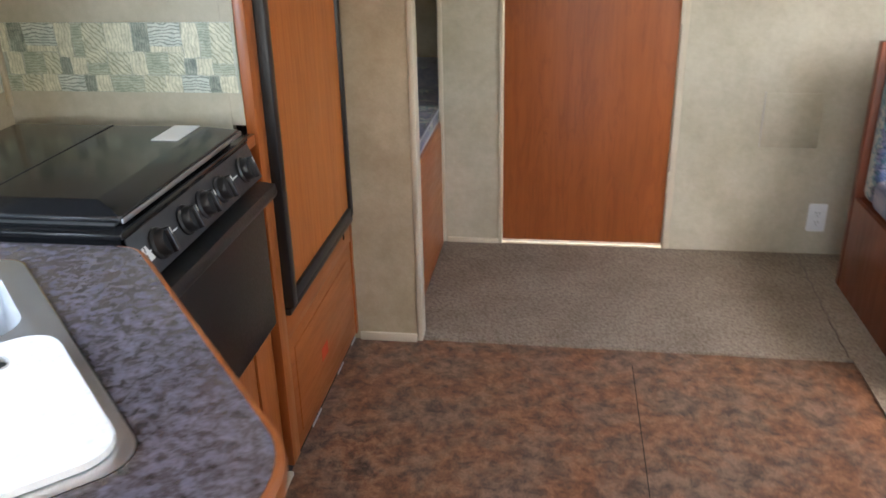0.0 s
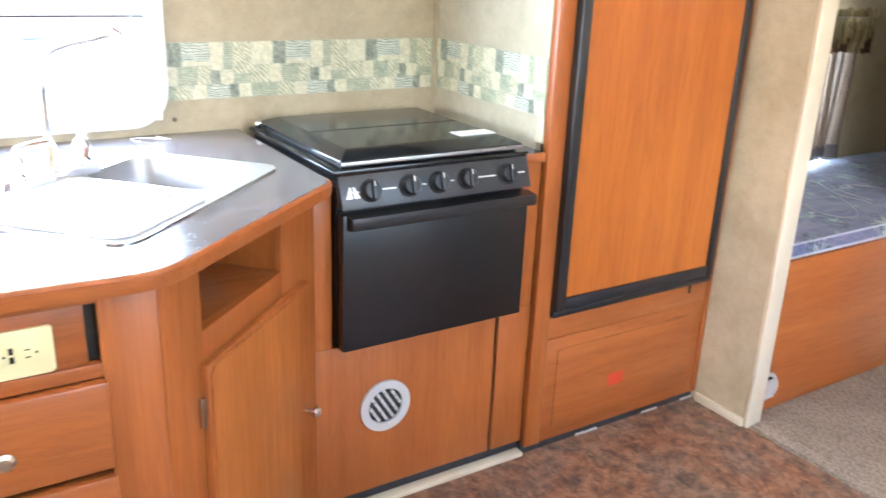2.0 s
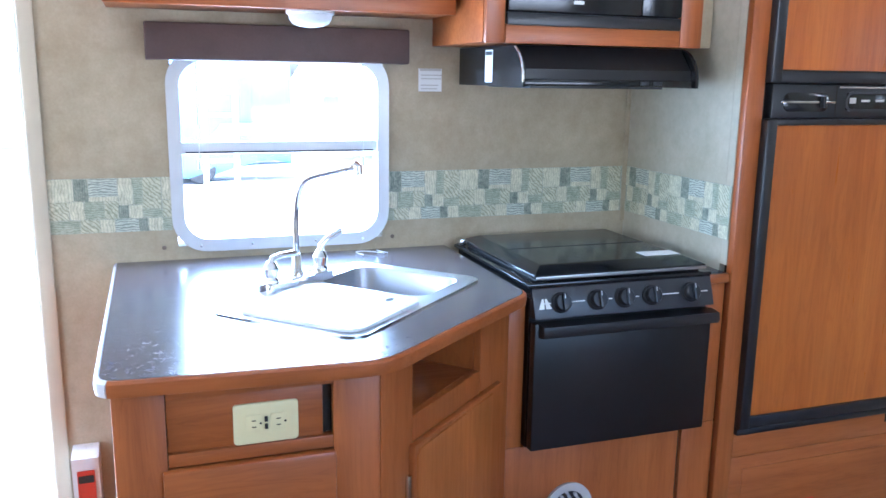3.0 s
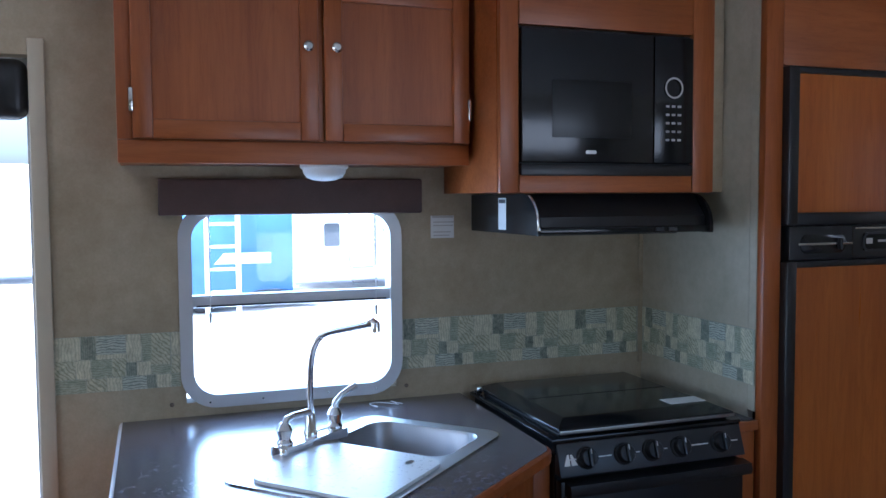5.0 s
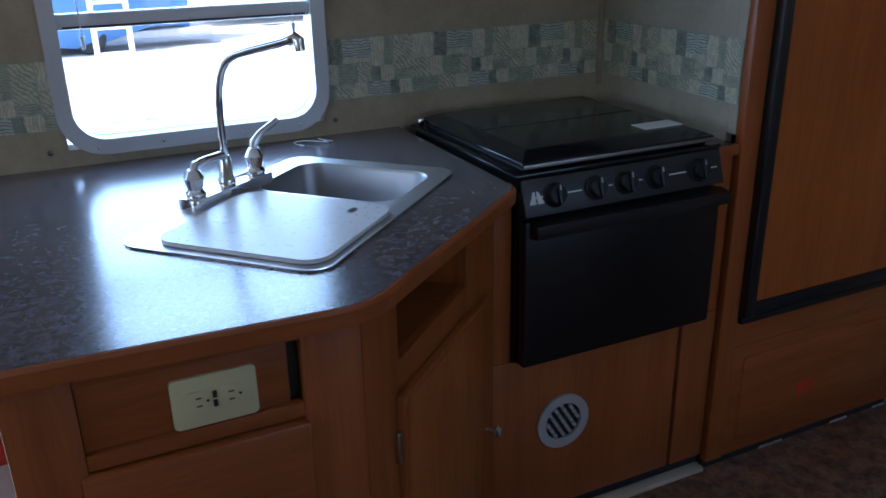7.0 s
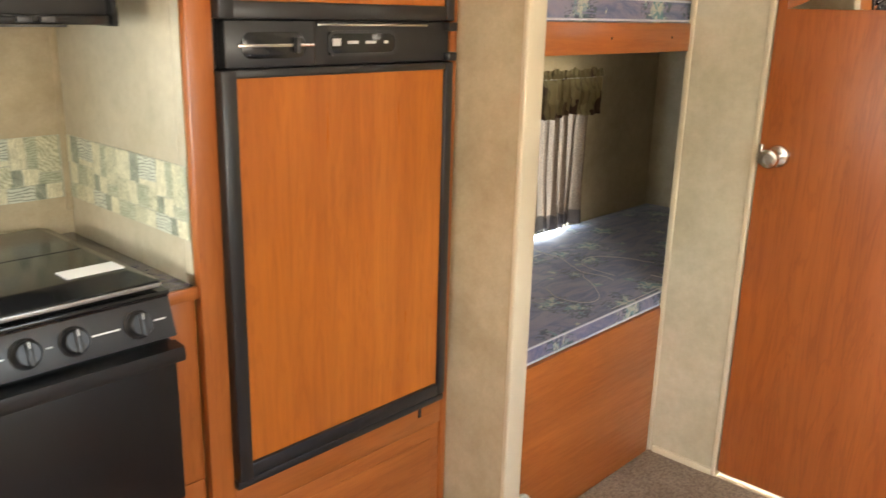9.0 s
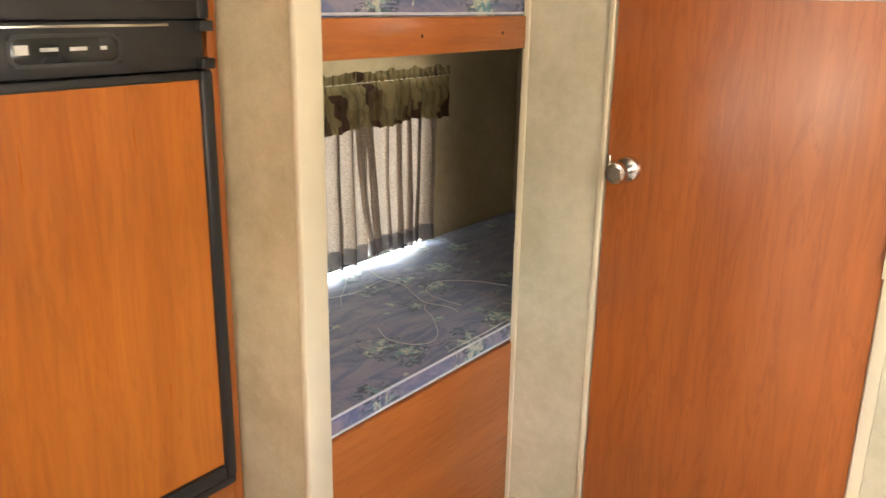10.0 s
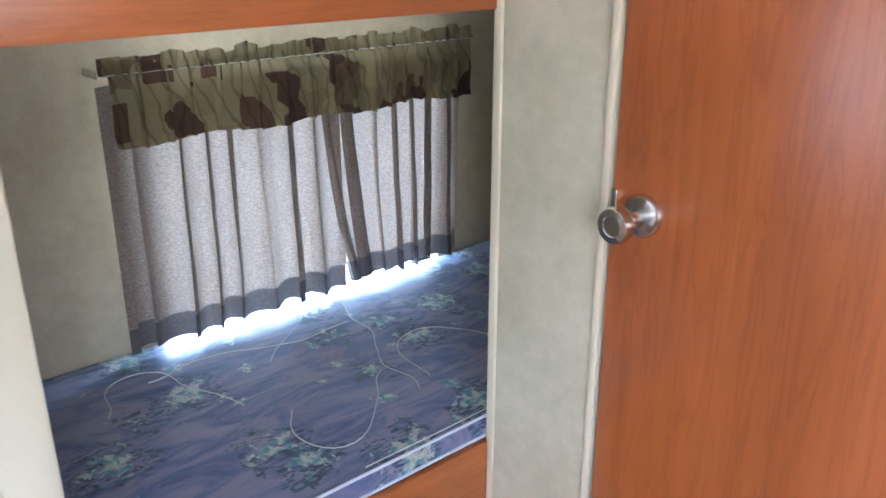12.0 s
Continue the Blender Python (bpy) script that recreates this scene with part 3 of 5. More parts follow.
structure("trim_corner_bead", block(0.0004, 0.010, NY - 0.0145, NY - 0.0002, 0.966, 1.395, bevel=0.003), WALL, "slim beige corner bead", "trim")

# stone-print border round the kitchen corner
# one repeat of the print: along, up, width, height (in its 23 x 12 grid) and kind of stone
PRINT = [(0, 7, 5, 5, "pale"), (0, 3, 4, 4, "hatched"), (0, 0, 6, 3, "moss"), (4, 3, 3, 4, "pale"), (5, 7, 3, 5, "slate"), (6, 0, 4, 3, "hatched"),
         (8, 8, 6, 4, "striped"), (7, 3, 4, 4, "moss"), (8, 7, 6, 1, "pale"), (10, 0, 3, 3, "pale"), (11, 3, 3, 4, "hatched"), (13, 0, 5, 3, "striped"),
         (14, 6, 3, 6, "pale"), (14, 3, 2, 3, "slate"), (16, 3, 3, 3, "pale"), (17, 6, 2, 6, "moss"), (18, 0, 2, 3, "slate"), (19, 5, 4, 7, "hatched"),
         (19, 3, 4, 2, "moss"), (20, 0, 3, 3, "pale")]


def border(name, a, b, m, start):
    """A wallpaper border from a to b along the wall; m lays its outline plane on the wall."""
    z0, z1 = 1.0, 1.147
    strip = structure(name, prism([(a, z0), (b, z0), (b, z1), (a, z1)], m, 0.0022), BORDER, "stone-print wallpaper border", "border")
    cell = (z1 - z0) / 12
    rnd = random.Random(7)
    first = int((a - start) // (23 * cell))
    for k in range(first, int((b - start) // (23 * cell)) + 1):
        for u, v, w, h, kind in PRINT:
            u0 = start + (k * 23 + u) * cell
            corners = [(u0, z0 + v * cell), (u0 + w * cell, z0 + v * cell), (u0 + w * cell, z0 + (v + h) * cell), (u0, z0 + (v + h) * cell)]
            mid = (u0 + w * cell / 2, z0 + (v + h / 2) * cell)
            pts = []
            for i, (x, z) in enumerate(corners):
                nx, nz = corners[(i + 1) % 4]
                for f in (0.06, 0.5, 0.94):
                    px, pz = x + (nx - x) * f + rnd.uniform(-0.0022, 0.0022), z + (nz - z) * f + rnd.uniform(-0.0018, 0.0018)
                    px, pz = mid[0] + (px - mid[0]) * 0.97, mid[1] + (pz - mid[1]) * 0.97
                    pts.append((min(b - 0.0004, max(a + 0.0004, px)), min(z1 - 0.0005, max(z0 + 0.0005, pz))))
            if max(p[0] for p in pts) - min(p[0] for p in pts) > 0.008:
                part("printed_stone", prism(pts, m @ Matrix.Translation((0, 0, 0.0023)), 0.0004), STONES[kind], strip)


ON_NICHE = Matrix(((1, 0, 0, 0), (0, 0, -1, NY - 0.0004), (0, 1, 0, 0), (0, 0, 0, 1)))
border("border_window_wall_near", 0.79, 1.107, on_x(0.0004, 0, 0), 0.80)
border("border_window_wall", 1.718, NY - 0.015, on_x(0.0004, 0, 0), 1.665)
border("border_niche_wall", 0.0105, FX - 0.013, ON_NICHE, -0.03)

# paper notice beside the kitchen window
notice = thing("wall_notice", "small faded white paper notice stuck on the beige wall", "notice")
part("paper", block(0.0004, 0.0010, 1.814, 1.886, 1.381, 1.447), FADED_PAPER, notice)
part("heading_bar", block(0.0011, 0.0014, 1.818, 1.884, 1.4405, 1.4465), GREY_PLASTIC, notice, "dark printed heading")
for z in (1.428, 1.418, 1.399, 1.389):
    part("text_bar", block(0.0011, 0.0013, 1.822, 1.872 + 0.4 * (z - 1.389), z - 0.0015, z + 0.0015), GREY_PLASTIC, notice, "faint line of print")

# ---- bathroom door ----
door = thing("door_1", "closed cherry-veneer bathroom door with a mirror", "door", kind="structure")
part("door_leaf", block(0.989, 1.641, FAR + 0.0, FAR + 0.03, 0.030, 1.975, bevel=0.002), DOOR_WOOD, door, "orange-brown cherry veneer leaf")
part("mirror", block(1.018, 1.617, FAR - 0.006, FAR - 0.0004, 1.472, 1.95, bevel=0.002), MIRROR, door, "frameless mirror")
KN = on_y(1.046, FAR, 1.068)
knob = part("door_knob", lathe([(0.033, 0), (0.033, 0.004), (0.029, 0.010), (0.014, 0.014), (0.012, 0.034), (0.017, 0.042), (0.0262, 0.054),
                                (0.028, 0.066), (0.0255, 0.074), (0.016, 0.0755), (0.0148, 0.0735), (0.006, 0.0735)], KN), NICKEL, door, "brushed nickel knob")
part("latch_plate", block(0.987, 0.999, FAR - 0.004, FAR - 0.0003, 1.04, 1.098, bevel=0.001), NICKEL, door, "nickel latch plate")
for z in (0.30, 0.96, 1.72):
    part("hinge", block(1.640, 1.652, FAR - 0.016, FAR - 0.0095, z - 0.045, z + 0.045, bevel=0.002), TRIM, door, "pale painted hinge")
structure("threshold", block(0.985, 1.645, FAR + 0.002, FAR + 0.03, 0.0005, 0.008), TRIM, "pale threshold strip", "threshold")

# access hatch and outlet in the far wall
hatch = thing("access_hatch", "beige access hatch flush in the wall", "hatch")
part("panel", block(1.978, 2.188, FAR - 0.006, FAR - 0.001, 0.45, 0.66, bevel=0.0015), FAR_WALL, hatch)
part("shadow_gap", block(1.9755, 1.978, FAR - 0.003, FAR - 0.0008, 0.45, 0.665), GREY_PLASTIC, hatch, "dark gap along the edge")


def outlet(name, m, w, h, mat, group):
    """A wall outlet: plate, two sockets with slots; m: outline frame on the wall."""
    o = thing(name, f"{'cream' if mat is CREAM_PLASTIC else 'white'} duplex outlet plate on the wall", "outlet")
    part("plate", prism(rounded(w, h, 0.006), m, 0.005, 0.002), mat, o)
    wide = w > h
    for s in (-1, 1):
        c = Matrix.Translation((s * w * 0.19 if wide else 0, 0 if wide else s * h * 0.17, 0.0045))
        part("socket", prism(rounded(w * 0.25 if wide else w * 0.42, h * 0.44 if wide else h * 0.24, 0.004), m @ c, 0.002, 0.0005), mat, o)
        for k in (-1, 1):
            r = Matrix.Translation((0 if wide else k * 0.006, k * 0.006 if wide else 0.002, 0.0022))
            part("slot", prism(rounded(0.008 if wide else 0.002, 0.002 if wide else 0.008, 0.0008, 2), m @ c @ r, 0.0004), DARK_HOLE, o)
        part("ground_hole", prism(rounded(0.004, 0.004, 0.0018, 3), m @ c @ Matrix.Translation((0.012 if wide else 0, 0 if wide else -0.010, 0.0022)), 0.0004), DARK_HOLE, o)
    if wide:
        for k, mm in ((0.007, DARK_HOLE), (-0.007, DARK_HOLE)):
            part("test_button", prism(rounded(0.006, 0.010, 0.001, 2), m @ Matrix.Translation((0, k, 0.0045)), 0.003, 0.0005), mm, o)
    return o


outlet("wall_outlet", on_y(2.232, FAR - 0.0005, 0.165), 0.07, 0.115, WHITE_PLASTIC, "")

# ---- bunk ----
bunk = thing("bunk_base", "lower bunk base with an orange wood front panel", "bunk")
part("front_panel", block(0.717, 0.737, P2 + 0.003, FAR - 0.007, 0.0005, 0.527, bevel=0.002), CHERRY_H, bunk, "orange cherry front panel")
part("platform", block(0.002, 0.715, P2 + 0.001, REAR - 0.002, 0.50, 0.527), CHERRY_H, bunk)
G = on_x(0.7375, 3.375, 0.10)
gr = thing("floor_speaker", "small round grey grille on the bunk front", "grille")
part("rim", ring(rounded(0.10, 0.10, 0.0499, 8), rounded(0.076, 0.076, 0.0379, 8), G, 0.008), GREY_PLASTIC, gr)
for k in range(-3, 4):
    half = math.sqrt(max(0.0, 0.037 ** 2 - (k * 0.010) ** 2))
    part("louvre", block(0.756, 0.761, 3.375 - half, 3.375 + half, 0.097 + k * 0.010, 0.103 + k * 0.010), GREY_PLASTIC, gr)
part("backing", prism(rounded(0.09, 0.09, 0.0449, 8), on_x(0.7372, 3.375, 0.10), 0.002), DARK_HOLE, gr)


def mattress(name, x0, x1, y0, y1, z0, z1, label):
    mt = thing(name, label, "mattress")
    bm = bmesh.new()
    nx, ny = 22, 50
    grid = []
    for i in range(nx + 1):
        row = []
        for j in range(ny + 1):
            x, y = x0 + (x1 - x0) * i / nx, y0 + (y1 - y0) * j / ny
            e = min(i, nx - i, 3) / 3
            f = min(j, ny - j, 3) / 3
            sag = 0.006 * noise.noise(Vector((x * 5, y * 5, z0))) + 0.0025 * noise.noise(Vector((x * 18, y * 18, z0)))
            row.append(bm.verts.new((x, y, z1 - 0.006 * (1 - e * f) + sag * e)))
        grid.append(row)
    for i in range(nx):
        for j in range(ny):
            bm.faces.new((grid[i][j], grid[i + 1][j], grid[i + 1][j + 1], grid[i][j + 1]))
    rim = [grid[i][0] for i in range(nx + 1)] + [grid[nx][j] for j in range(1, ny + 1)] + [grid[i][ny] for i in range(nx - 1, -1, -1)] + [grid[0][j] for j in range(ny - 1, 0, -1)]
    low = [bm.verts.new((v.co.x, v.co.y, z0)) for v in rim]
    for a in range(len(rim)):
        b = (a + 1) % len(rim)
        bm.faces.new((low[a], low[b], rim[b], rim[a]))
    bm.faces.new(low[::-1])
    part("pad", bm, FLORAL, mt, "blue floral quilted cover")
    for zz in (z1 - 0.004, z0 + 0.006):
        part("piping", tube([(x1 + 0.002, y0 + 0.003, zz), (x1 + 0.003, (y0 + y1) / 2, zz), (x1 + 0.002, y1 - 0.003, zz)], 0.003, 8), PIPING, mt, "pale grey piping")
    return mt


THREAD = plain("quilting_thread", (0.50, 0.47, 0.45), 0.8, 0, 0.05, 80, 0.0)
PIPING = plain("pale_piping", (0.55, 0.57, 0.62), 0.7, 0, 0.05, 80, 0.1)
low_mat = mattress("lower_mattress", 0.01, 0.724, P2 + 0.004, REAR - 0.01, 0.5285, 0.583, "thin blue floral mattress on the lower bunk")
# loose quilting threads
for seed in range(7):
    rnd = random.Random(seed)
    x, y, a = 0.15 + 0.5 * rnd.random(), 3.45 + 0.8 * rnd.random(), rnd.random() * 6.3
    pts = []
    for k in range(26):
        pts.append((min(0.72, max(0.05, x)), y, 0.5885 + 0.003 * noise.noise(Vector((x * 5, y * 5, 0.5)))))
        a += 0.55 * noise.noise(Vector((k * 0.23, seed * 3.1, 0.0))) 
        x, y = x + 0.02 * math.cos(a), y + 0.02 * math.sin(a)
    part("quilting_thread", tube(pts, 0.0012, 5), THREAD, low_mat, "pale curved quilting stitch line")

# plywood lightened so its unseen underside bounces window light over the valance
PLY = wood("bounce_plywood", (0.66, 0.57, 0.42), (0.74, 0.66, 0.52), "y", 0.6)
upper = thing("upper_bunk", "upper bunk with an orange wood front rail", "bunk")
part("front_rail", block(0.717, 0.739, P2 + 0.003, FAR - 0.007, 1.345, 1.425, bevel=0.002), CHERRY_H, upper, "orange wood rail with plugged screws")
part("platform", block(0.002, 0.715, P2 + 0.001, REAR - 0.002, 1.36, 1.385), PLY, upper, "plywood platform, paled to bounce window light")
for y in (3.325, 3.665, 3.985):
    part("screw_plug", lathe([(0.004, 0), (0.004, 0.0006), (0.003, 0.001)], on_x(0.739, y, 1.385), 12), DARK_HOLE, upper, "dark screw plug")
mattress("upper_mattress", 0.01, 0.724, P2 + 0.004, REAR - 0.01, 1.4255, 1.49, "thin blue floral mattress on the upper bunk")

# bunk window with curtain and valance
bw = thing("window_2", "bunk window behind grey curtains", "window", kind="structure")
wy, wz = (BUNK_WIN[0] + BUNK_WIN[1]) / 2, (BUNK_WIN[2] + BUNK_WIN[3]) / 2
ww, wh = BUNK_WIN[1] - BUNK_WIN[0], BUNK_WIN[3] - BUNK_WIN[2]
part("window_frame", ring(rounded(ww + 0.016, wh + 0.016, 0.045), rounded(ww - 0.01, wh - 0.01, 0.04), on_x(0.0005, wy, wz), 0.008), TRIM, bw, "cream window frame")
pane = part("pane", block(-0.035, -0.031, BUNK_WIN[0], BUNK_WIN[1], BUNK_WIN[2], BUNK_WIN[3]), GLASS, bw)
pane.visible_shadow = False


def hanging(y0, y1, z_top, bottom, x, depth, folds, seed, nz=14, rows_from=0, rows_to=None, pull=0.0):
    """A gathered cloth hanging along y, or some of its rows; bottom(y) gives its lower edge."""
    bm = bmesh.new()
    ny = int((y1 - y0) / 0.005)
    rows = []
    for k in range(rows_from, (nz if rows_to is None else rows_to) + 1):
        f = k / nz
        row = []
        for j in range(ny + 1):
            u = j / ny
            y = y0 + (y1 - y0) * u
            ph = u * folds * 2 * math.pi + 3.4 * noise.noise(Vector((u * folds * 0.55, seed, 0.25 * f)))
            amp = depth * (0.6 + 0.4 * f) * (0.62 + 0.75 * noise.noise(Vector((u * folds * 0.4, seed + 5, 0.2 * f))))
            sway = depth * (0.75 + 0.9 * noise.noise(Vector((u * folds * 0.5, seed + 9, 0.15 * f))))
            wave = math.sin(ph) + 0.35 * math.sin(2 * ph + 1.1 + seed) + 0.12 * noise.noise(Vector((u * folds * 5, f * 4, seed)))
            z = z_top(y) + (bottom(y) - z_top(y)) * f
            row.append(bm.verts.new((x + amp * wave + 0.014 * f * noise.noise(Vector((u * 3, f * 2, seed))), y + sway * math.cos(ph + 0.5) + pull * f * f * (1 - u) ** 2, z)))
        rows.append(row)
    for a, b in zip(rows, rows[1:]):
        for j in range(ny):
            bm.faces.new((a[j], a[j + 1], b[j + 1], b[j]))
    return bm


def curtain(name, y0, y1, folds, seed, zb0, zb1, x=0.055, pull=0.0):
    c = thing(name, "grey linen curtain panel hanging over the bunk window", "curtain", group="bunk curtains")
    low = lambda y: zb0 + (zb1 - zb0) * (y - y0) / (y1 - y0) + 0.012 * noise.noise(Vector((y * 9, seed, 0)))
    part("cloth", hanging(y0, y1, lambda y: 1.18, low, x, 0.028, folds, seed, 20, 0, 18, pull), LINEN, c)
    part("hem", hanging(y0, y1, lambda y: 1.18, low, x, 0.028, folds, seed, 20, 18, 20, pull), HEM, c, "doubled hem, darkened as it blocks the backlight")
    return c


curtain("curtain", 3.665, 4.215, 8, 1.0, 0.600, 0.600, 0.062)
curtain("curtain", 4.185, 4.525, 5, 4.0, 0.606, 0.597, 0.048, 0.085)
curtain("curtain", 4.500, 4.635, 1.8, 7.0, 0.598, 0.598, 0.056)
val = thing("curtain_valance", "olive and brown print gathered valance over the bunk window", "valance")
part("skirt", hanging(3.675, 4.625, lambda y: 1.204, lambda y: 1.060 + 0.006 * math.sin(y * 23), 0.098, 0.013, 17, 11.0), OLIVE, val)
part("ruffle", hanging(3.665, 4.63, lambda y: 1.238 + 0.020 * noise.noise(Vector((y * 24, 3, 0))), lambda y: 1.206, 0.100, 0.014, 34, 17.0, 5), OLIVE, val, "gathered ruffle heading")
part("curtain_rod", tube([(0.072, 3.672, 1.204), (0.072, 4.2, 1.204), (0.072, 4.635, 1.204)], 0.006, 8), ALU, val, "white curtain rod")
for y in (3.673, 4.633):
    part("rod_bracket", block(0.0005, 0.077, y - 0.003, y + 0.003, 1.196, 1.212), TRIM, val)

# ---- refrigerator and its cabinet ----
cab = thing("fridge_cabinet", "orange cherry cabinet built round the refrigerator", "cabinet")
part("stile", block(FX - 0.012, FX + 0.012, NY + 0.001, 2.585, 0.030, CEIL - 0.002, bevel=0.002), CHERRY, cab)
part("stile", block(FX - 0.012, FX + 0.012, 3.231, P1 - 0.001, 0.030, CEIL - 0.002, bevel=0.002), CHERRY, cab)
part("return", block(FX - 0.0405, FX - 0.0125, NY + 0.0002, NY + 0.03, 0.93, CEIL - 0.002), FAR_WALL, cab, "beige panel edge")
part("rail", block(FX - 0.012, FX + 0.011, 2.586, 3.230, 0.366, 0.436, bevel=0.001), CHERRY_H, cab)
part("rail", block(FX - 0.012, FX + 0.011, 2.586, 3.230, 1.834, CEIL - 0.003, bevel=0.001), CHERRY_H, cab)
part("lower_panel", block(FX - 0.010, FX + 0.008, 2.586, 3.230, 0.030, 0.363, bevel=0.003), CHERRY_H, cab, "scuffed orange lower panel")
part("raised_panel", block(FX + 0.0083, FX + 0.0112, 2.628, 3.198, 0.072, 0.325, bevel=0.0025), CHERRY_H, cab)
part("toe_kick", block(FX - 0.03, FX - 0.004, NY, P1 - 0.001, 0.0005, 0.028), RUBBER, cab, "black toe kick")
part("sticker", block(FX + 0.0114, FX + 0.0120, 2.84, 2.90, 0.155, 0.195), RED, cab, "small red warning sticker")
for y0, n in ((2.74, 5), (3.02, 4), (3.20, 3)):
    for k in range(n):
        y = y0 + k * 0.018
        h = 0.006 + 0.006 * abs(noise.noise(Vector((y * 40, 2, 1))))
        part("sealant_scrap", prism([(y, 0.0), (y + 0.017, 0.001), (y + 0.015, h), (y + 0.003, h * 0.7)], on_x(FX - 0.0035, 0, 0.0006), 0.004, 0.001), GREY_PLASTIC, cab, "torn pale sealant")
part("catch", block(FX + 0.0115, FX + 0.0135, 3.145, 3.155, 0.405, 0.44), DARK_HOLE, cab)

fr = thing("refrigerator", "two-door refrigerator with cherry panels in black frames", "refrigerator")
part("case", block(0.06, FX - 0.013, 2.588, 3.226, 0.44, 1.83), BLACK_PLASTIC, fr)
FO = FX + 0.013


def fridge_door(z0, z1, name):
    y0, y1, w = 2.586, 3.228, 0.034
    d = part(name, block(FX - 0.012, FO + 0.006, y0 + w * 0.6, y1 - w * 0.6, z0 + w * 0.5, z1 - w * 0.4), FRIDGE_WOOD, fr, "orange cherry veneer panel")
    part("frame_side", block(FX - 0.012, FO + 0.022, y0, y0 + w, z0, z1, bevel=0.005), BLACK_PLASTIC, d, "black plastic frame")
    part("frame_side", block(FX - 0.012, FO + 0.016, y1 - w * 0.8, y1, z0, z1, bevel=0.005), BLACK_PLASTIC, d, "black plastic frame")
    part("frame_bottom", block(FX - 0.012, FO + 0.016, y0 + w, y1 - w * 0.8, z0, z0 + w, bevel=0.005), BLACK_PLASTIC, d, "black plastic frame")
    part("frame_top", block(FX - 0.012, FO + 0.016, y0 + w, y1 - w * 0.8, z1 - w * 0.5, z1, bevel=0.004), BLACK_PLASTIC, d, "black plastic frame")
    return d


fridge_door(0.458, 1.327, "lower_door")
fridge_door(1.420, 1.83, "freezer_door")
part("bottom_trim", block(FX - 0.012, FO + 0.012, 2.586, 3.228, 0.437, 0.456, bevel=0.004), BLACK_PLASTIC, fr, "black lower trim")
band = part("control_band", block(FX - 0.012, FO + 0.008, 2.605, 3.215, 1.329, 1.418, bevel=0.003), BLACK_PLASTIC, fr, "black control band")
part("display", block(FO + 0.0085, FO + 0.011, 2.85, 3.04, 1.350, 1.396, bevel=0.001), BLACK_GLOSS, band, "glossy control display")
part("display_bezel", ring(rounded(0.196, 0.052, 0.02, 6), rounded(0.184, 0.040, 0.016, 6), on_x(FO + 0.0082, 2.945, 1.373), 0.004), DARK_GREY, band, "raised oval bezel")
part("latch_recess", prism(rounded(0.15, 0.05, 0.02, 6), on_x(FO + 0.0082, 2.715, 1.371), 0.0015, 0.0005), BLACK_GLOSS, band)
part("band_split", block(FO + 0.0081, FO + 0.0095, 2.813, 2.816, 1.328, 1.416), DARK_HOLE, band)
part("latch_slot", block(FO + 0.0085, FO + 0.014, 2.63, 2.81, 1.368, 1.374, bevel=0.001), NICKEL, band, "bright latch bar")
part("latch_lever", block(FO + 0.0085, FO + 0.022, 2.762, 2.770, 1.356, 1.386, bevel=0.002), BLACK_PLASTIC, band)
part("trim_bar", block(FO + 0.0085, FO + 0.012, 2.82, 3.14, 1.408, 1.413, bevel=0.001), NICKEL, band, "bright trim bar")
for k, (y, w) in enumerate(((2.87, 0.022), (2.915, 0.03), (2.965, 0.03), (3.01, 0.012))):
    part("marking", block(FO + 0.0112, FO + 0.0116, y - w / 2, y + w / 2, 1.372 if k else 1.368, 1.378 if k else 1.383), GREY_PLASTIC, band, "pale control marking")
for z in (1.340, 1.408):
    part("hinge", block(FX, FO + 0.024, 3.200, 3.2295, z - 0.010, z + 0.010, bevel=0.003), BLACK_PLASTIC, fr, "black hinge cover")

# ---- stove ----
SY0, SY1, SX = 1.935, 2.460, 0.562
base = thing("stove_cabinet", "orange cherry base cabinet under the stove", "cabinet")
part("front_panel", block(0.515, 0.541, 1.872, 2.414, 0.045, 0.48, bevel=0.002), CHERRY, base)
part("stile", block(0.515, 0.543, 2.424, NY - 0.001, 0.045, 0.480, bevel=0.002), CHERRY, base)
part("stile", block(0.515, 0.543, SY1 + 0.004, NY - 0.001, 0.481, 0.888, bevel=0.002), CHERRY, base)
part("stile", block(0.515, 0.541, 1.865, SY0 - 0.004, 0.481, 0.888, bevel=0.002), CHERRY, base)
part("corner_gap", block(0.513, 0.530, 2.414, 2.424, 0.045, 0.479), DARK_HOLE, base)
part("toe_kick", block(0.485, 0.527, 1.87, NY, 0.0005, 0.043), RUBBER, base, "black toe kick")
structure("trim_toe_strip", block(0.528, 0.561, 1.83, NY, 0.0005, 0.014, bevel=0.003), TRIM, "cream floor edging strip", "trim")
part("counter_sliver", block(0.0, 0.547, SY1 + 0.004, NY - 0.0038, 0.889, 0.912, bevel=0.002), LAMINATE, base, "narrow laminate counter strip")
part("sliver_edge", block(0.5475, 0.559, SY1 + 0.004, NY - 0.001, 0.886, 0.912, bevel=0.003), CHERRY_H, base)
vent = thing("round_vent", "round grey louvred vent in the stove cabinet", "vent")
VC = (2.076, 0.288)
VM = on_x(0.541, *VC)
part("rim", ring(rounded(0.142, 0.142, 0.0709, 10), rounded(0.098, 0.098, 0.0489, 10), VM, 0.008), GREY_PLASTIC, vent)
part("backing", prism(rounded(0.11, 0.11, 0.0549, 10), VM, 0.001), DARK_HOLE, vent)
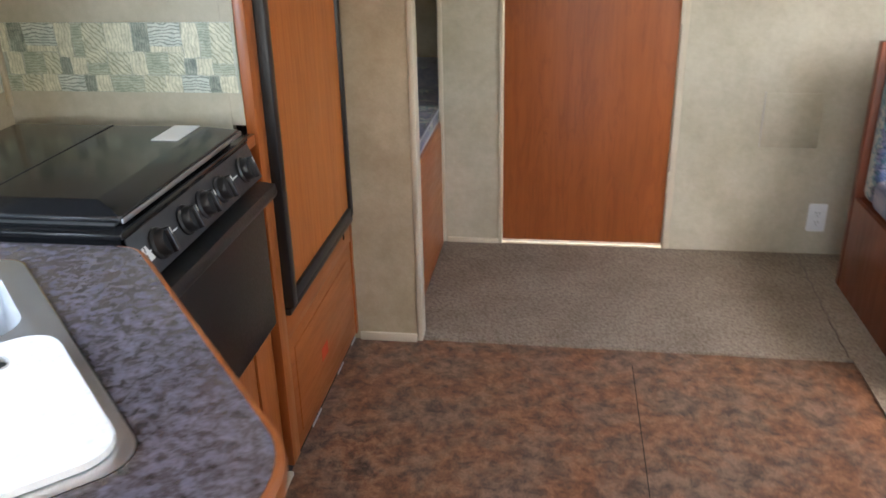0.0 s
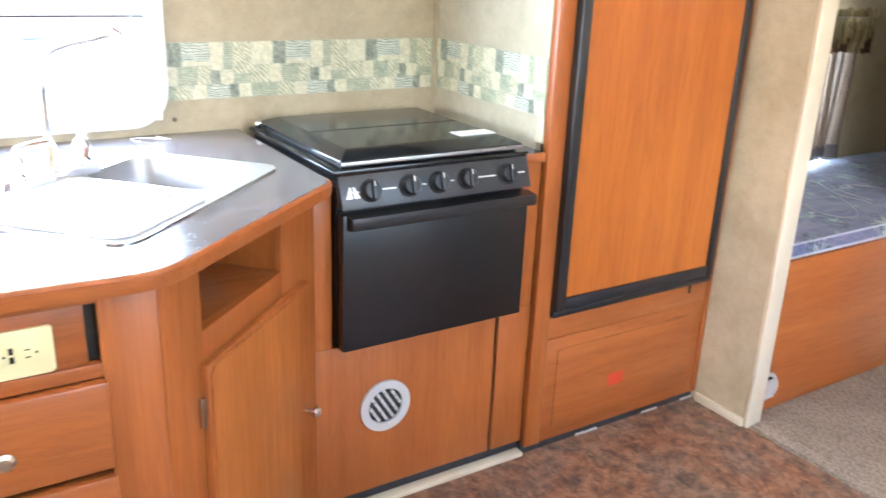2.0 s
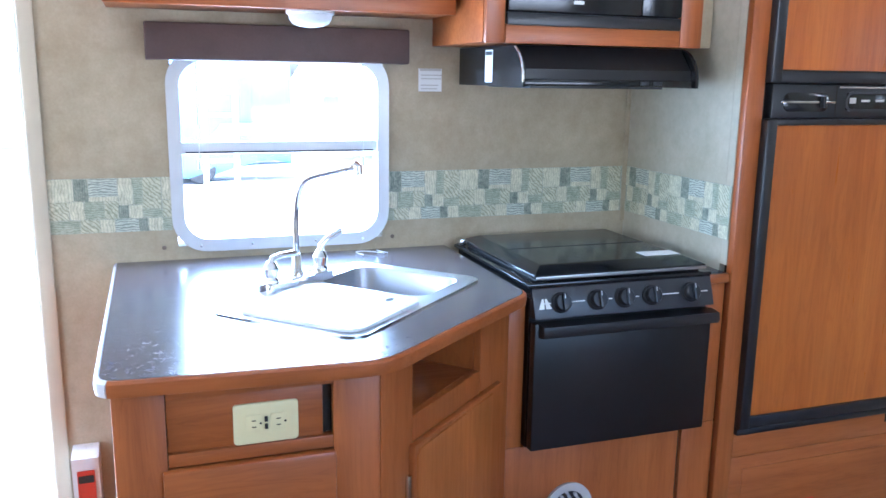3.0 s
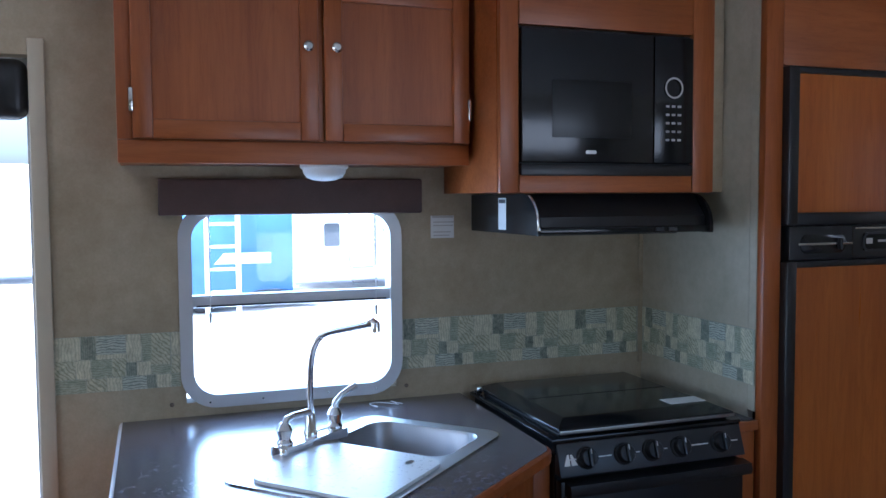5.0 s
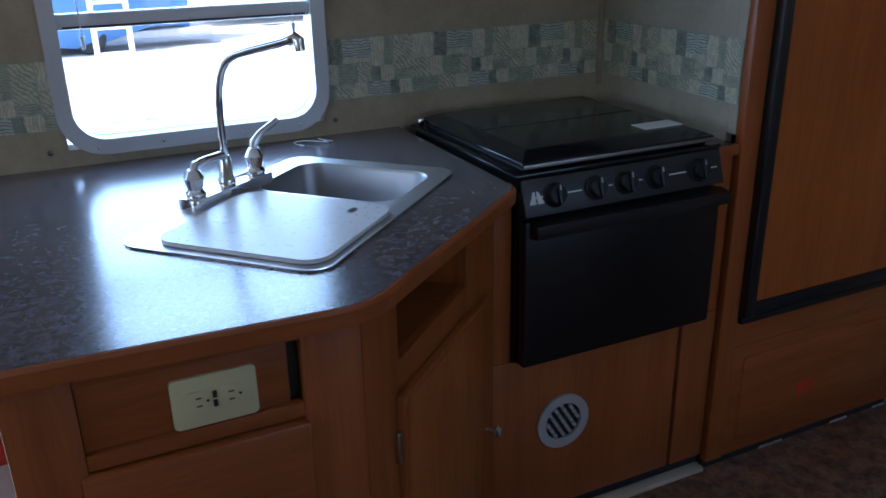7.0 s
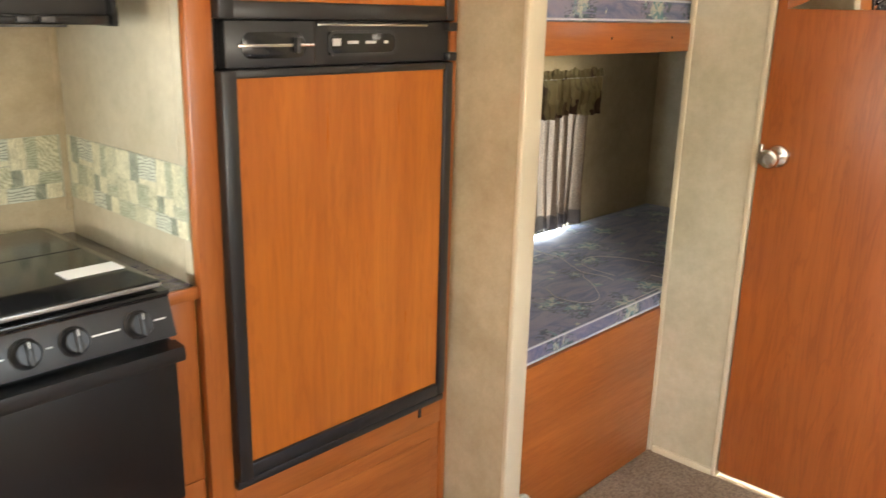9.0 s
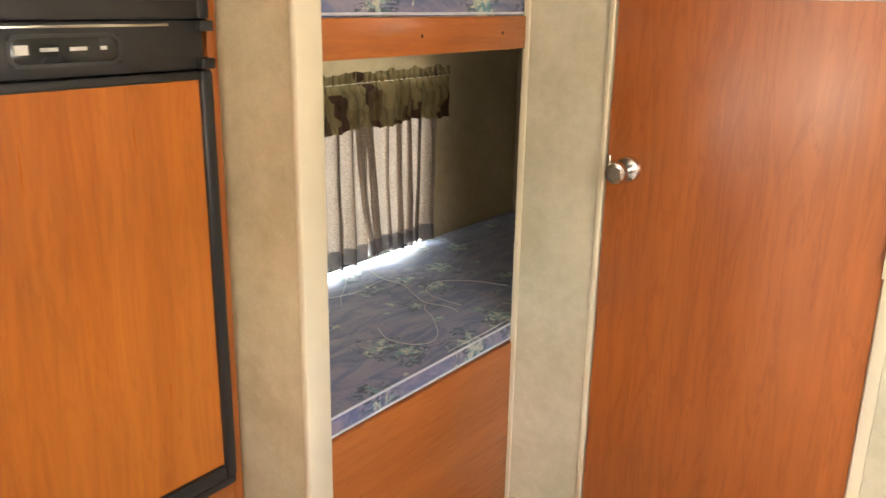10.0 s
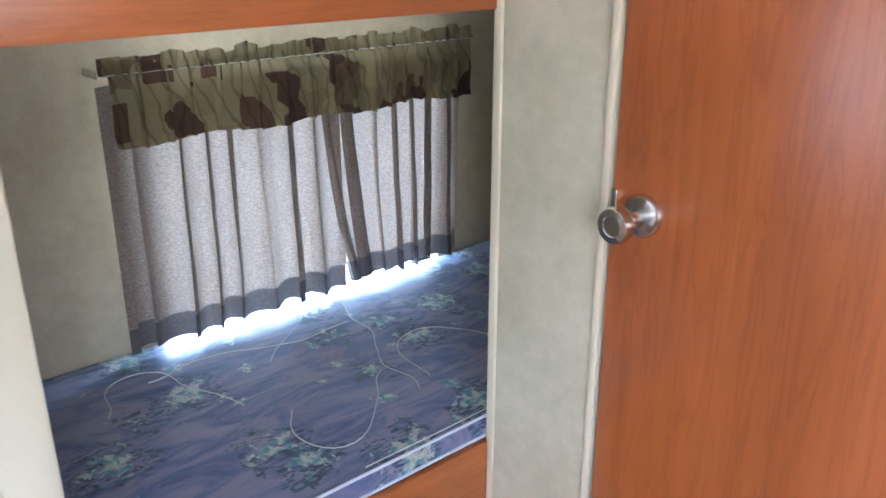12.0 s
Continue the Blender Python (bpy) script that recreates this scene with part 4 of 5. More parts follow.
for k in range(-2, 3):
    for j in range(-2, 3):
        if k * k + j * j < 7:
            a = radians(32)
            cy, cz = k * 0.018, j * 0.018 + (0.005 if k % 2 else 0)
            part("louvre", prism(rounded(0.008, 0.015, 0.003, 2), VM @ Matrix.Rotation(a, 4, "Z") @ Matrix.Translation((cy, cz, 0.001)), 0.006), GREY_PLASTIC, vent)

st = thing("stove", "black slide-in gas range with a folding lid and oven", "stove")
part("body", block(0.05, SX - 0.006, SY0, SY1, 0.487, 0.885), BLACK_SATIN, st)
part("cooktop", block(0.03, SX + 0.006, SY0 - 0.012, SY1 + 0.003, 0.914, 0.924, bevel=0.003), BLACK_GLOSS, st, "black enamel cooktop")
part("cooktop_skirt", block(0.04, SX + 0.004, SY0, SY1, 0.886, 0.9135), BLACK_GLOSS, st)
bm = bmesh.new()
lo = [bm.verts.new(v) for v in ((0.05, SY0 + 0.012, 0.932), (SX - 0.005, SY0 + 0.012, 0.932), (SX - 0.005, SY1 - 0.008, 0.932), (0.05, SY1 - 0.008, 0.932))]
mi = [bm.verts.new(v.co + Vector((0, 0, 0.010))) for v in lo]
hi = [bm.verts.new(v) for v in ((0.085, SY0 + 0.05, 0.957), (SX - 0.06, SY0 + 0.05, 0.957), (SX - 0.06, SY1 - 0.045, 0.957), (0.085, SY1 - 0.045, 0.957))]
bm.faces.new(lo[::-1])
bm.faces.new(hi)
for a, b in ((lo, mi), (mi, hi)):
    for i in range(4):
        bm.faces.new((a[i], a[(i + 1) % 4], b[(i + 1) % 4], b[i]))
bmesh.ops.bevel(bm, geom=bm.edges[:], offset=0.003, segments=2, profile=0.5, affect="EDGES")
lid = part("lid", bm, BLACK_GLOSS, st, "glossy black folding lid")
part("lid_fold", block(0.300, 0.303, SY0 + 0.051, SY1 - 0.046, 0.9565, 0.9578), DARK_HOLE, lid)
part("lid_edge", block(SX - 0.0045, SX - 0.001, SY0 + 0.014, SY1 - 0.010, 0.931, 0.939, bevel=0.001), DARKENED_STEEL, lid, "bright front edge of the lid")
part("lid_gasket", block(0.06, SX - 0.02, SY0 + 0.02, SY1 - 0.02, 0.9245, 0.9315), RUBBER, lid)
part("label", prism(rounded(0.055, 0.11, 0.003), Matrix.Translation((0.462, 2.362, 0.9578)), 0.0006), WHITE_PAPER, lid, "white paper label")
part("lid_hinge", block(0.03, 0.075, SY0 - 0.008, SY0 + 0.011, 0.9245, 0.945, bevel=0.004), CHROME, st, "chrome lid hinge")
# tilted control panel
bm = bmesh.new()
sec = [(SX - 0.005, 0.912), (SX + 0.004, 0.912), (SX + 0.030, 0.838), (SX - 0.005, 0.838)]
prof = [[bm.verts.new((x, y, z)) for x, z in sec] for y in (SY0, SY1)]
bm.faces.new(prof[0])
bm.faces.new(prof[1][::-1])
for i in range(4):
    bm.faces.new((prof[0][i], prof[1][i], prof[1][(i + 1) % 4], prof[0][(i + 1) % 4]))
bmesh.ops.bevel(bm, geom=bm.edges[:], offset=0.002, segments=2, profile=0.5, affect="EDGES")
panel = part("control_panel", bm, DARK_GREY, st, "dark grey control panel")
TILT = math.atan2(0.026, 0.074)
CP = Matrix.Translation((SX + 0.0175, 0, 0.875)) @ Matrix.Rotation(-TILT, 4, "Y") @ FACE_X
for f in (0.14, 0.335, 0.485, 0.64, 0.865):
    y = SY0 + f * (SY1 - SY0)
    kn = part("burner_knob", lathe([(0.027, 0.0005), (0.027, 0.004), (0.023, 0.007), (0.0215, 0.019), (0.019, 0.022), (0.0, 0.022)][:-1], CP @ Matrix.Translation((y, 0, 0)), 24), BLACK_PLASTIC, st, "round black burner knob")
    part("grip", prism(rounded(0.010, 0.044, 0.004, 3), CP @ Matrix.Translation((y, 0, 0.020)), 0.010, 0.002), BLACK_PLASTIC, kn)
    part("pointer", prism(rounded(0.002, 0.012, 0.0009, 2), CP @ Matrix.Translation((y, 0.014, 0.0302)), 0.0005), WHITE_PAPER, kn, "white pointer mark")
for f0, f1 in ((0.05, 0.09), (0.20, 0.27), (0.40, 0.42), (0.55, 0.57), (0.70, 0.80), (0.925, 0.97)):
    part("scale_line", prism([(SY0 + f0 * (SY1 - SY0), -0.0015), (SY0 + f1 * (SY1 - SY0), -0.0015), (SY0 + f1 * (SY1 - SY0), 0.0015), (SY0 + f0 * (SY1 - SY0), 0.0015)], CP @ Matrix.Translation((0, 0, 0.0006)), 0.0004), WHITE_PAPER, panel, "white printed scale line")
for s in (-1, 1):
    part("emblem", prism([(SY0 + 0.032 + s * 0.010 - 0.010, -0.014), (SY0 + 0.032 + s * 0.010 + 0.006, -0.014), (SY0 + 0.032 + s * 0.004, 0.012), (SY0 + 0.032 + s * 0.004 - 0.005, 0.012)], CP @ Matrix.Translation((0, 0, 0.0006)), 0.0004), WHITE_PAPER, panel, "white emblem")
oven = part("oven_door", block(SX - 0.004, SX + 0.026, SY0 + 0.002, SY1 - 0.002, 0.487, 0.826, bevel=0.004), BLACK_SATIN, st, "plain black oven door")
part("handle", prism([(SX + 0.020, 0.790), (SX + 0.056, 0.796), (SX + 0.060, 0.806), (SX + 0.056, 0.824), (SX + 0.022, 0.828)], Matrix(((1, 0, 0, 0), (0, 0, 1, SY0 + 0.012), (0, 1, 0, 0), (0, 0, 0, 1))), SY1 - SY0 - 0.012, 0.002), BLACK_PLASTIC, oven, "full-width black handle")

# ---- sink counter ----
CZ = 0.915
PLAN = [(0.001, 0.958), (0.945, 0.958), (0.972, 1.452), (0.600, 1.902), (0.001, 1.902)]
RAD = [0, 0.035, 0.05, 0.03, 0]

SC, SU, SV = Vector((0.508, 1.503, 0)), Vector((-0.69, 0.724, 0)), Vector((0.724, 0.69, 0))   # sink middle, long way, short way


def at_sink(u, v, z):
    return SC + SU * u + SV * v + Vector((0, 0, z))


def sink_pose(u, v, z):
    p = at_sink(u, v, z)
    return Matrix(((SU.x, -SV.x, 0, p.x), (SU.y, -SV.y, 0, p.y), (0, 0, 1, p.z), (0, 0, 0, 1)))


counter = thing("countertop", "brown mottled laminate countertop with an angled corner", "countertop")
outer = soft_poly(PLAN, RAD)


def slab_with_hole(outline, hole, z0, z1):
    """A flat slab with a cut-out, top and bottom bridged."""
    bm = bmesh.new()
    for z in (z1, z0):
        edges = []
        for loop in (outline, hole):
            vs = [bm.verts.new((x, y, z)) for x, y in loop]
            edges += [bm.edges.new((vs[i], vs[(i + 1) % len(vs)])) for i in range(len(vs))]
        bmesh.ops.triangle_fill(bm, use_beauty=True, use_dissolve=False, edges=edges)
    for loop in (outline, hole):
        top = [bm.verts.new((x, y, z1)) for x, y in loop]
        low = [bm.verts.new((x, y, z0)) for x, y in loop]
        for i in range(len(loop)):
            j = (i + 1) % len(loop)
            bm.faces.new((low[i], low[j], top[j], top[i]))
    bmesh.ops.remove_doubles(bm, verts=bm.verts, dist=0.0003)
    bmesh.ops.recalc_face_normals(bm, faces=bm.faces)
    return bm


hole = [at_sink(x, -y, 0)[:2] for x, y in rounded(0.56, 0.36, 0.04)]
part("slab", slab_with_hole(outer, hole, CZ - 0.030, CZ), LAMINATE, counter)
# rounded wooden nosing along the free edges, white on the end
def nosing(points, r=0.0):
    bm = bmesh.new()
    rows = []
    n = len(points)
    for i, p in enumerate(points):
        p = Vector(p)
        d = (Vector(points[min(i + 1, n - 1)]) - Vector(points[max(i - 1, 0)])).normalized()
        out = Vector((d.y, -d.x))
        rows.append([bm.verts.new((p.x + out.x * o, p.y + out.y * o, CZ + h)) for o, h in ((0.0003, -0.0005), (0.004, -0.001), (0.009, -0.006), (0.010, -0.018), (0.008, -0.030), (0.0003, -0.033))])
    for a, b in zip(rows, rows[1:]):
        for i in range(6):
            bm.faces.new((a[i], a[(i + 1) % 6], b[(i + 1) % 6], b[i]))
    bm.faces.new(rows[0][::-1])
    bm.faces.new(rows[-1])
    return bm


front = [p for p in outer if not (p[0] < 0.01 and p[1] > 1.5)][1:]
cut = next(i for i, p in enumerate(front) if p[0] > 0.94)
part("front_nosing", nosing(front[cut:]), CHERRY_H, counter, "rounded cherry wood edge")
part("end_nosing", nosing([(0.003, 0.958), (0.4, 0.958)] + front[:cut + 1]), ALU, counter, "pale shiny end edging")

# sink
sink = thing("kitchen_sink", "stainless double sink with one bowl open", "sink")
so, si = rounded(0.588, 0.392, 0.045), rounded(0.215, 0.305, 0.05)
bm = bmesh.new()
flat = []
for loop, z in ((so, 0.0040), ([(x + 0.146, y - 0.008) for x, y in si], 0.0045), ([(x - 0.135, y - 0.020) for x, y in rounded(0.24, 0.29, 0.05)], 0.0045)):
    vs = [bm.verts.new(sink_pose(0, 0, CZ) @ Vector((x, y, z))) for x, y in loop]
    flat += [bm.edges.new((vs[i], vs[(i + 1) % len(vs)])) for i in range(len(vs))]
bmesh.ops.triangle_fill(bm, use_beauty=True, use_dissolve=False, edges=flat)
bmesh.ops.recalc_face_normals(bm, faces=bm.faces)
rim = part("rim", bm, STEEL, sink, "stainless rim")
part("rolled_edge", ring([(x * 1.006, y * 1.009) for x, y in so], so, sink_pose(0, 0, CZ + 0.0003), 0.0036), CHROME, rim, "bright rolled edge")
for u0, v0, w, h, r in ((0.146, -0.008, 0.215, 0.305, 0.05), (-0.135, -0.020, 0.24, 0.29, 0.05)):
    bm = bmesh.new()
    rings = []
    for k, (sh, z, rr) in enumerate(((0.0, 0.0045, r), (0.004, -0.004, r), (0.010, -0.10, r), (0.024, -0.128, r - 0.006), (0.05, -0.136, r - 0.012))):
        rings.append([bm.verts.new(sink_pose(0, 0, CZ) @ Vector((u0 + x, v0 + y, z))) for x, y in rounded(w - 2 * sh, h - 2 * sh, max(0.012, rr - sh * 0.5))])
    for a, b in zip(rings, rings[1:]):
        for i in range(len(a)):
            bm.faces.new((a[i], a[(i + 1) % len(a)], b[(i + 1) % len(a)], b[i]))
    bm.faces.new(rings[-1])
    bowl = part("bowl", bm, DARKENED_STEEL, sink, "deep stainless bowl")
    part("drain", lathe([(0.038, 0), (0.038, 0.003), (0.030, 0.004), (0.026, 0.001)], sink_pose(u0, -v0, CZ - 0.1358), 24), CHROME, bowl)
cover = thing("sink_cover", "white sink cover board with a finger hole", "sink cover")
co = rounded(0.285, 0.315, 0.04)
hole_c = [(0.094 + 0.016 * math.cos(a), -0.094 + 0.009 * math.sin(a)) for a in [2 * math.pi * k / 20 for k in range(20)]]
CM = sink_pose(-0.135, 0.024, CZ + 0.0055)
co2 = [tuple((CM @ Vector((x, y, 0)))[:2]) for x, y in co]
hc2 = [tuple((CM @ Vector((x, y, 0)))[:2]) for x, y in hole_c]
part("board", slab_with_hole(co2, hc2, CZ + 0.0055, CZ + 0.0130), WHITE_PLASTIC, cover)
part("finger_hole_rim", ring(hole_c, [(0.094 + (x - 0.094) * 0.86, -0.094 + (y + 0.094) * 0.82) for x, y in hole_c], CM @ Matrix.Translation((0, 0, 0.0070)), 0.0012), GREY_PLASTIC, cover, "grey rim of the finger hole")

# faucet
fa = thing("faucet", "chrome kitchen faucet with two lever handles", "faucet")
FC = Vector((0.385, 1.384, CZ + 0.0035))
FD = Vector((-0.133, 0.18, 0)).normalized()
FN = Vector((FD.y, -FD.x, 0))
FM = Matrix(((FD.x, -FN.x, 0, FC.x), (FD.y, -FN.y, 0, FC.y), (0, 0, 1, FC.z), (0, 0, 0, 1)))
part("deck_plate", prism(rounded(0.225, 0.05, 0.012), FM, 0.022, 0.006), CHROME, fa)
part("spout_base", lathe([(0.017, 0.0), (0.017, 0.01), (0.013, 0.016), (0.012, 0.05), (0.009, 0.056)], FM @ Matrix.Translation((0.0, 0, 0.022)), 20), CHROME, fa)
to = (Vector((0.560, 1.498, 0)) - Vector((FC.x, FC.y, 0)))
path = [(0, 0.07), (0, 0.12), (0.002, 0.155), (0.012, 0.185), (0.035, 0.212), (0.075, 0.236), (0.13, 0.254), (0.2, 0.267), (0.29, 0.275), (0.45, 0.284), (0.75, 0.298), (0.94, 0.308)]
part("spout", tube([(FC.x + to.x * s, FC.y + to.y * s, CZ + z) for s, z in path], 0.0075), CHROME, fa, "tall curved chrome spout")
part("aerator", tube([(FC.x + to.x * s, FC.y + to.y * s, CZ + z) for s, z in ((0.90, 0.306), (0.97, 0.311), (1.0, 0.308), (1.01, 0.290))], [0.0095, 0.0105, 0.0105, 0.0095]), CHROME, fa)
for s in (-1, 1):
    h = FM @ Matrix.Translation((s * 0.085, 0, 0.022))
    stem = part("handle", lathe([(0.019, 0), (0.019, 0.006), (0.014, 0.012), (0.017, 0.024), (0.019, 0.034), (0.014, 0.044), (0.010, 0.050)], h, 20), CHROME, fa, "chrome handle with a lever")
    if s < 0:
        lever = [(0, 0, 0.045), (0.005, 0, 0.056), (0.03, 0, 0.060), (0.08, 0, 0.058)]
    else:
        lever = [(0, 0, 0.045), (0.004, 0, 0.062), (0.02, -0.006, 0.078), (0.060, -0.016, 0.094)]
    part("lever", tube([h @ Vector(p) for p in lever], [0.008, 0.0085, 0.007, 0.0085]), CHROME, stem)
# white cord coil behind the sink
cord = []
for k in range(40):
    a = k * 0.34
    cord.append((0.07 + 0.035 * math.sin(a) * (1 - k / 70), 1.60 + 0.11 * k / 40 + 0.02 * math.cos(a * 0.8), CZ + 0.003 + 0.004 * abs(math.sin(a * 0.7))))
solid("loose_cord", tube(cord, 0.0012, 6), WHITE_PLASTIC, "thin white cord lying on the counter by the wall", "cord")

# sink cabinet
sc = thing("sink_cabinet", "orange cherry sink cabinet with an angled corner door", "cabinet")
XF = 0.945
part("end_panel", block(0.002, XF - 0.02, 0.975, 0.990, 0.045, 0.882), CHERRY, sc)
part("stile", block(XF - 0.02, XF, 0.975, 1.062, 0.045, 0.882, bevel=0.002), CHERRY, sc)
part("stile", block(XF - 0.02, XF, 1.357, 1.446, 0.045, 0.882, bevel=0.002), CHERRY, sc)
part("rail", block(XF - 0.02, XF, 1.063, 1.356, 0.868, 0.882), CHERRY_H, sc)
part("rail", block(XF - 0.02, XF - 0.001, 1.063, 1.356, 0.742, 0.766, bevel=0.001), CHERRY_H, sc)
part("false_front", block(XF - 0.022, XF - 0.008, 1.063, 1.338, 0.767, 0.867, bevel=0.001), CHERRY_H, sc)
part("gap", block(XF - 0.04, XF - 0.022, 1.338, 1.357, 0.767, 0.867), DARK_HOLE, sc, "dark gap beside the false drawer front")
part("inside_back", block(0.02, XF - 0.041, 1.003, 1.35, 0.05, 0.76), DARK_HOLE, sc)
z = 0.738
for hgt in (0.165, 0.185, 0.30):
    d = part("drawer_front", block(XF - 0.018, XF + 0.012, 1.052, 1.360, z - hgt + 0.008, z, bevel=0.006), CHERRY_H, sc, "cherry drawer front")
    part("drawer_knob", lathe([(0.006, 0), (0.006, 0.010), (0.015, 0.016), (0.016, 0.022), (0.010, 0.027)], on_x(XF + 0.012, 1.203, z - hgt / 2 - 0.003), 20), NICKEL, d, "round nickel knob")
    z -= hgt + 0.006
part("toe_kick", block(0.3, XF - 0.045, 1.0, 1.44, 0.0005, 0.0445), RUBBER, sc, "black toe kick")
outlet("counter_outlet", on_x(XF - 0.0078, 1.234, 0.806), 0.116, 0.076, CREAM_PLASTIC, "")

# angled corner: local s along the face, n out of it
D0, D1 = Vector((0.945, 1.448, 0)), Vector((0.545, 1.886, 0))
DL = (D1 - D0).length
DD = (D1 - D0).normalized()
DN = Vector((DD.y, -DD.x, 0))


def diag(s, n, z):
    return D0 + DD * s + DN * n + Vector((0, 0, z))


DM = Matrix(((DD.x, 0, DN.x, D0.x), (DD.y, 0, DN.y, D0.y), (0, 1, 0, 0), (0, 0, 0, 1)))


def diag_plate(s0, s1, z0, z1, n0, depth, bevel=0.002, r=0.004):
    return prism([(s0 + x + (s1 - s0) / 2, z0 + y + (z1 - z0) / 2) for x, y in rounded(s1 - s0, z1 - z0, r, 2)], DM @ Matrix.Translation((0, 0, n0)), depth, bevel)


part("stile", diag_plate(0.0, 0.118, 0.045, 0.882, -0.018, 0.018), CHERRY, sc)
part("stile", diag_plate(0.432, DL, 0.045, 0.882, -0.018, 0.018), CHERRY, sc)
part("rail", diag_plate(0.1185, 0.4315, 0.858, 0.882, -0.018, 0.0175), CHERRY, sc)
part("rail", diag_plate(0.1185, 0.4315, 0.690, 0.748, -0.018, 0.0175), CHERRY, sc)
for a, b, c, d in ((0.1185, 0.4315, 0.741, 0.748), (0.1185, 0.4315, 0.858, 0.864)):
    part("shelf_lining", diag_plate(a, b, c, d, -0.26, 0.241, 0), CHERRY_H, sc)
for a in (0.1125, 0.4315):
    part("shelf_side", diag_plate(a, a + 0.006, 0.741, 0.864, -0.26, 0.241, 0, 0.001), CHERRY, sc)
part("shelf_back", diag_plate(0.056, DL - 0.126, 0.741, 0.864, -0.266, 0.005, 0), CHERRY, sc, "shaded back of the open slot")
dd = part("corner_door", diag_plate(0.102, 0.530, 0.06, 0.692, 0.001, 0.014, 0.004), CHERRY, sc, "cherry corner door")
ds0, ds1 = 0.110, 0.468
part("door_panel", prism([(ds0, 0.11), (ds1, 0.11), (ds1, 0.682), (ds0 + 0.012, 0.682), (ds0, 0.670)], DM @ Matrix.Translation((0, 0, 0.0152)), 0.004, 0.003), OAK_DOOR, dd, "lighter raised panel")
for z in (0.60, 0.14):
    part("hinge", diag_plate(0.088, 0.101, z - 0.03, z + 0.03, 0.001, 0.010, 0.002, 0.003), NICKEL, dd, "nickel hinge")
part("door_knob", lathe([(0.006, 0), (0.006, 0.010), (0.014, 0.016), (0.015, 0.021), (0.009, 0.026)], DM @ Matrix.Translation((0.518, 0.372, 0.0152)), 20), CHROME, dd, "round chrome knob")
part("toe_kick", diag_plate(0.0, DL + 0.02, 0.0005, 0.0445, -0.06, 0.015, 0), RUBBER, sc, "black toe kick")

# ---- kitchen window ----
win = thing("window_1", "white-framed kitchen window with a sliding lower pane", "window", kind="structure")
wy, wz = (1.106 + 1.720) / 2, (0.937 + 1.49) / 2
part("window_frame", ring(rounded(0.614, 0.553, 0.095), rounded(0.562, 0.50, 0.075), on_x(0.0006, wy, wz), 0.016), ALU, win, "rounded white aluminium frame")
part("inner_lip", ring(rounded(0.580, 0.518, 0.08), rounded(0.546, 0.484, 0.065), on_x(-0.02, wy, wz), 0.0375), ALU, win)
part("corner_fill", ring(rounded(0.60, 0.54, 0.08), rounded(0.550, 0.488, 0.066), on_x(-0.05, wy, wz), 0.029), ALU, win)
part("meeting_rail", block(-0.026, 0.004, 1.139, 1.687, 1.207, 1.240, bevel=0.004), ALU, win, "aluminium meeting rail")
part("rail_groove", block(0.0042, 0.0052, 1.15, 1.676, 1.210, 1.214), DARK_GREY, win)
for z0, z1 in ((0.966, 1.206), (1.241, 1.458)):
    p = part("pane", block(-0.020, -0.016, 1.138, 1.688, z0, z1), GLASS, win)
    p.visible_shadow = False
for y in (1.18, 1.32, 1.50, 1.64):
    part("screw", lathe([(0.003, 0), (0.003, 0.001), (0.001, 0.0014)], on_x(0.0166, y, 0.953), 10), NICKEL, win)
for y in (1.185, 1.640):
    b = bmesh.new()
    for k in range(9):
        bmesh.ops.create_icosphere(b, subdivisions=1, radius=0.0035, matrix=Matrix.Translation((0.026, y + 0.0015 * math.sin(k * 2.0), 1.45 - k * 0.0125)))
    rod(b, (0.026, y, 1.46), (0.026, y, 1.19), 0.0012, n=6)
    rod(b, (0.026, y, 1.195), (0.026, y, 1.168), 0.005, 0.003, 10)
    solid("blind_cord", b, WHITE_PLASTIC, "thin white blind cord with a tassel at the window", "cord", "blind cords")
pel = thing("window_valance", "dark brown padded valance box over the kitchen window", "valance")
part("front_board", block(0.062, 0.080, 1.060, 1.764, 1.457, 1.552, bevel=0.006), BROWN_PAD, pel)
for y in (1.060, 1.750):
    part("return", block(0.0005, 0.061, y, y + 0.014, 1.457, 1.552, bevel=0.003), BROWN_PAD, pel)
part("top_board", block(0.0005, 0.061, 1.075, 1.749, 1.539, 1.552), BROWN_PAD, pel)
for y in (1.082, 1.735):
    solid("wall_screw", lathe([(0.006, 0), (0.006, 0.002), (0.003, 0.003)], on_x(0.0004, y, 0.951), 12), SCREW, "small screw head in the wall panel", "screw", "wall screws")

# ---- overhead cabinet ----
oc = thing("overhead_cabinet", "cherry overhead cabinet with two framed doors", "cabinet")
OX, OY0, OY1, OZ = 0.24, 0.972, 1.843, 1.583
part("body", block(0.001, OX - 0.02, OY0, OY1, OZ + 0.004, CEIL - 0.002), CHERRY_H, oc)
part("bottom_rail", block(OX - 0.019, OX, OY0, OY1, OZ, OZ + 0.055, bevel=0.004), CHERRY_H, oc)
part("stile", block(OX - 0.019, OX, OY0, OY0 + 0.04, OZ + 0.0555, CEIL - 0.003, bevel=0.002), CHERRY, oc)
part("stile", block(OX - 0.019, OX, 1.436, 1.458, OZ + 0.0555, CEIL - 0.003, bevel=0.002), CHERRY, oc)
part("stile", block(OX - 0.019, OX, OY1 - 0.02, OY1, OZ + 0.0555, CEIL - 0.003, bevel=0.002), CHERRY, oc)


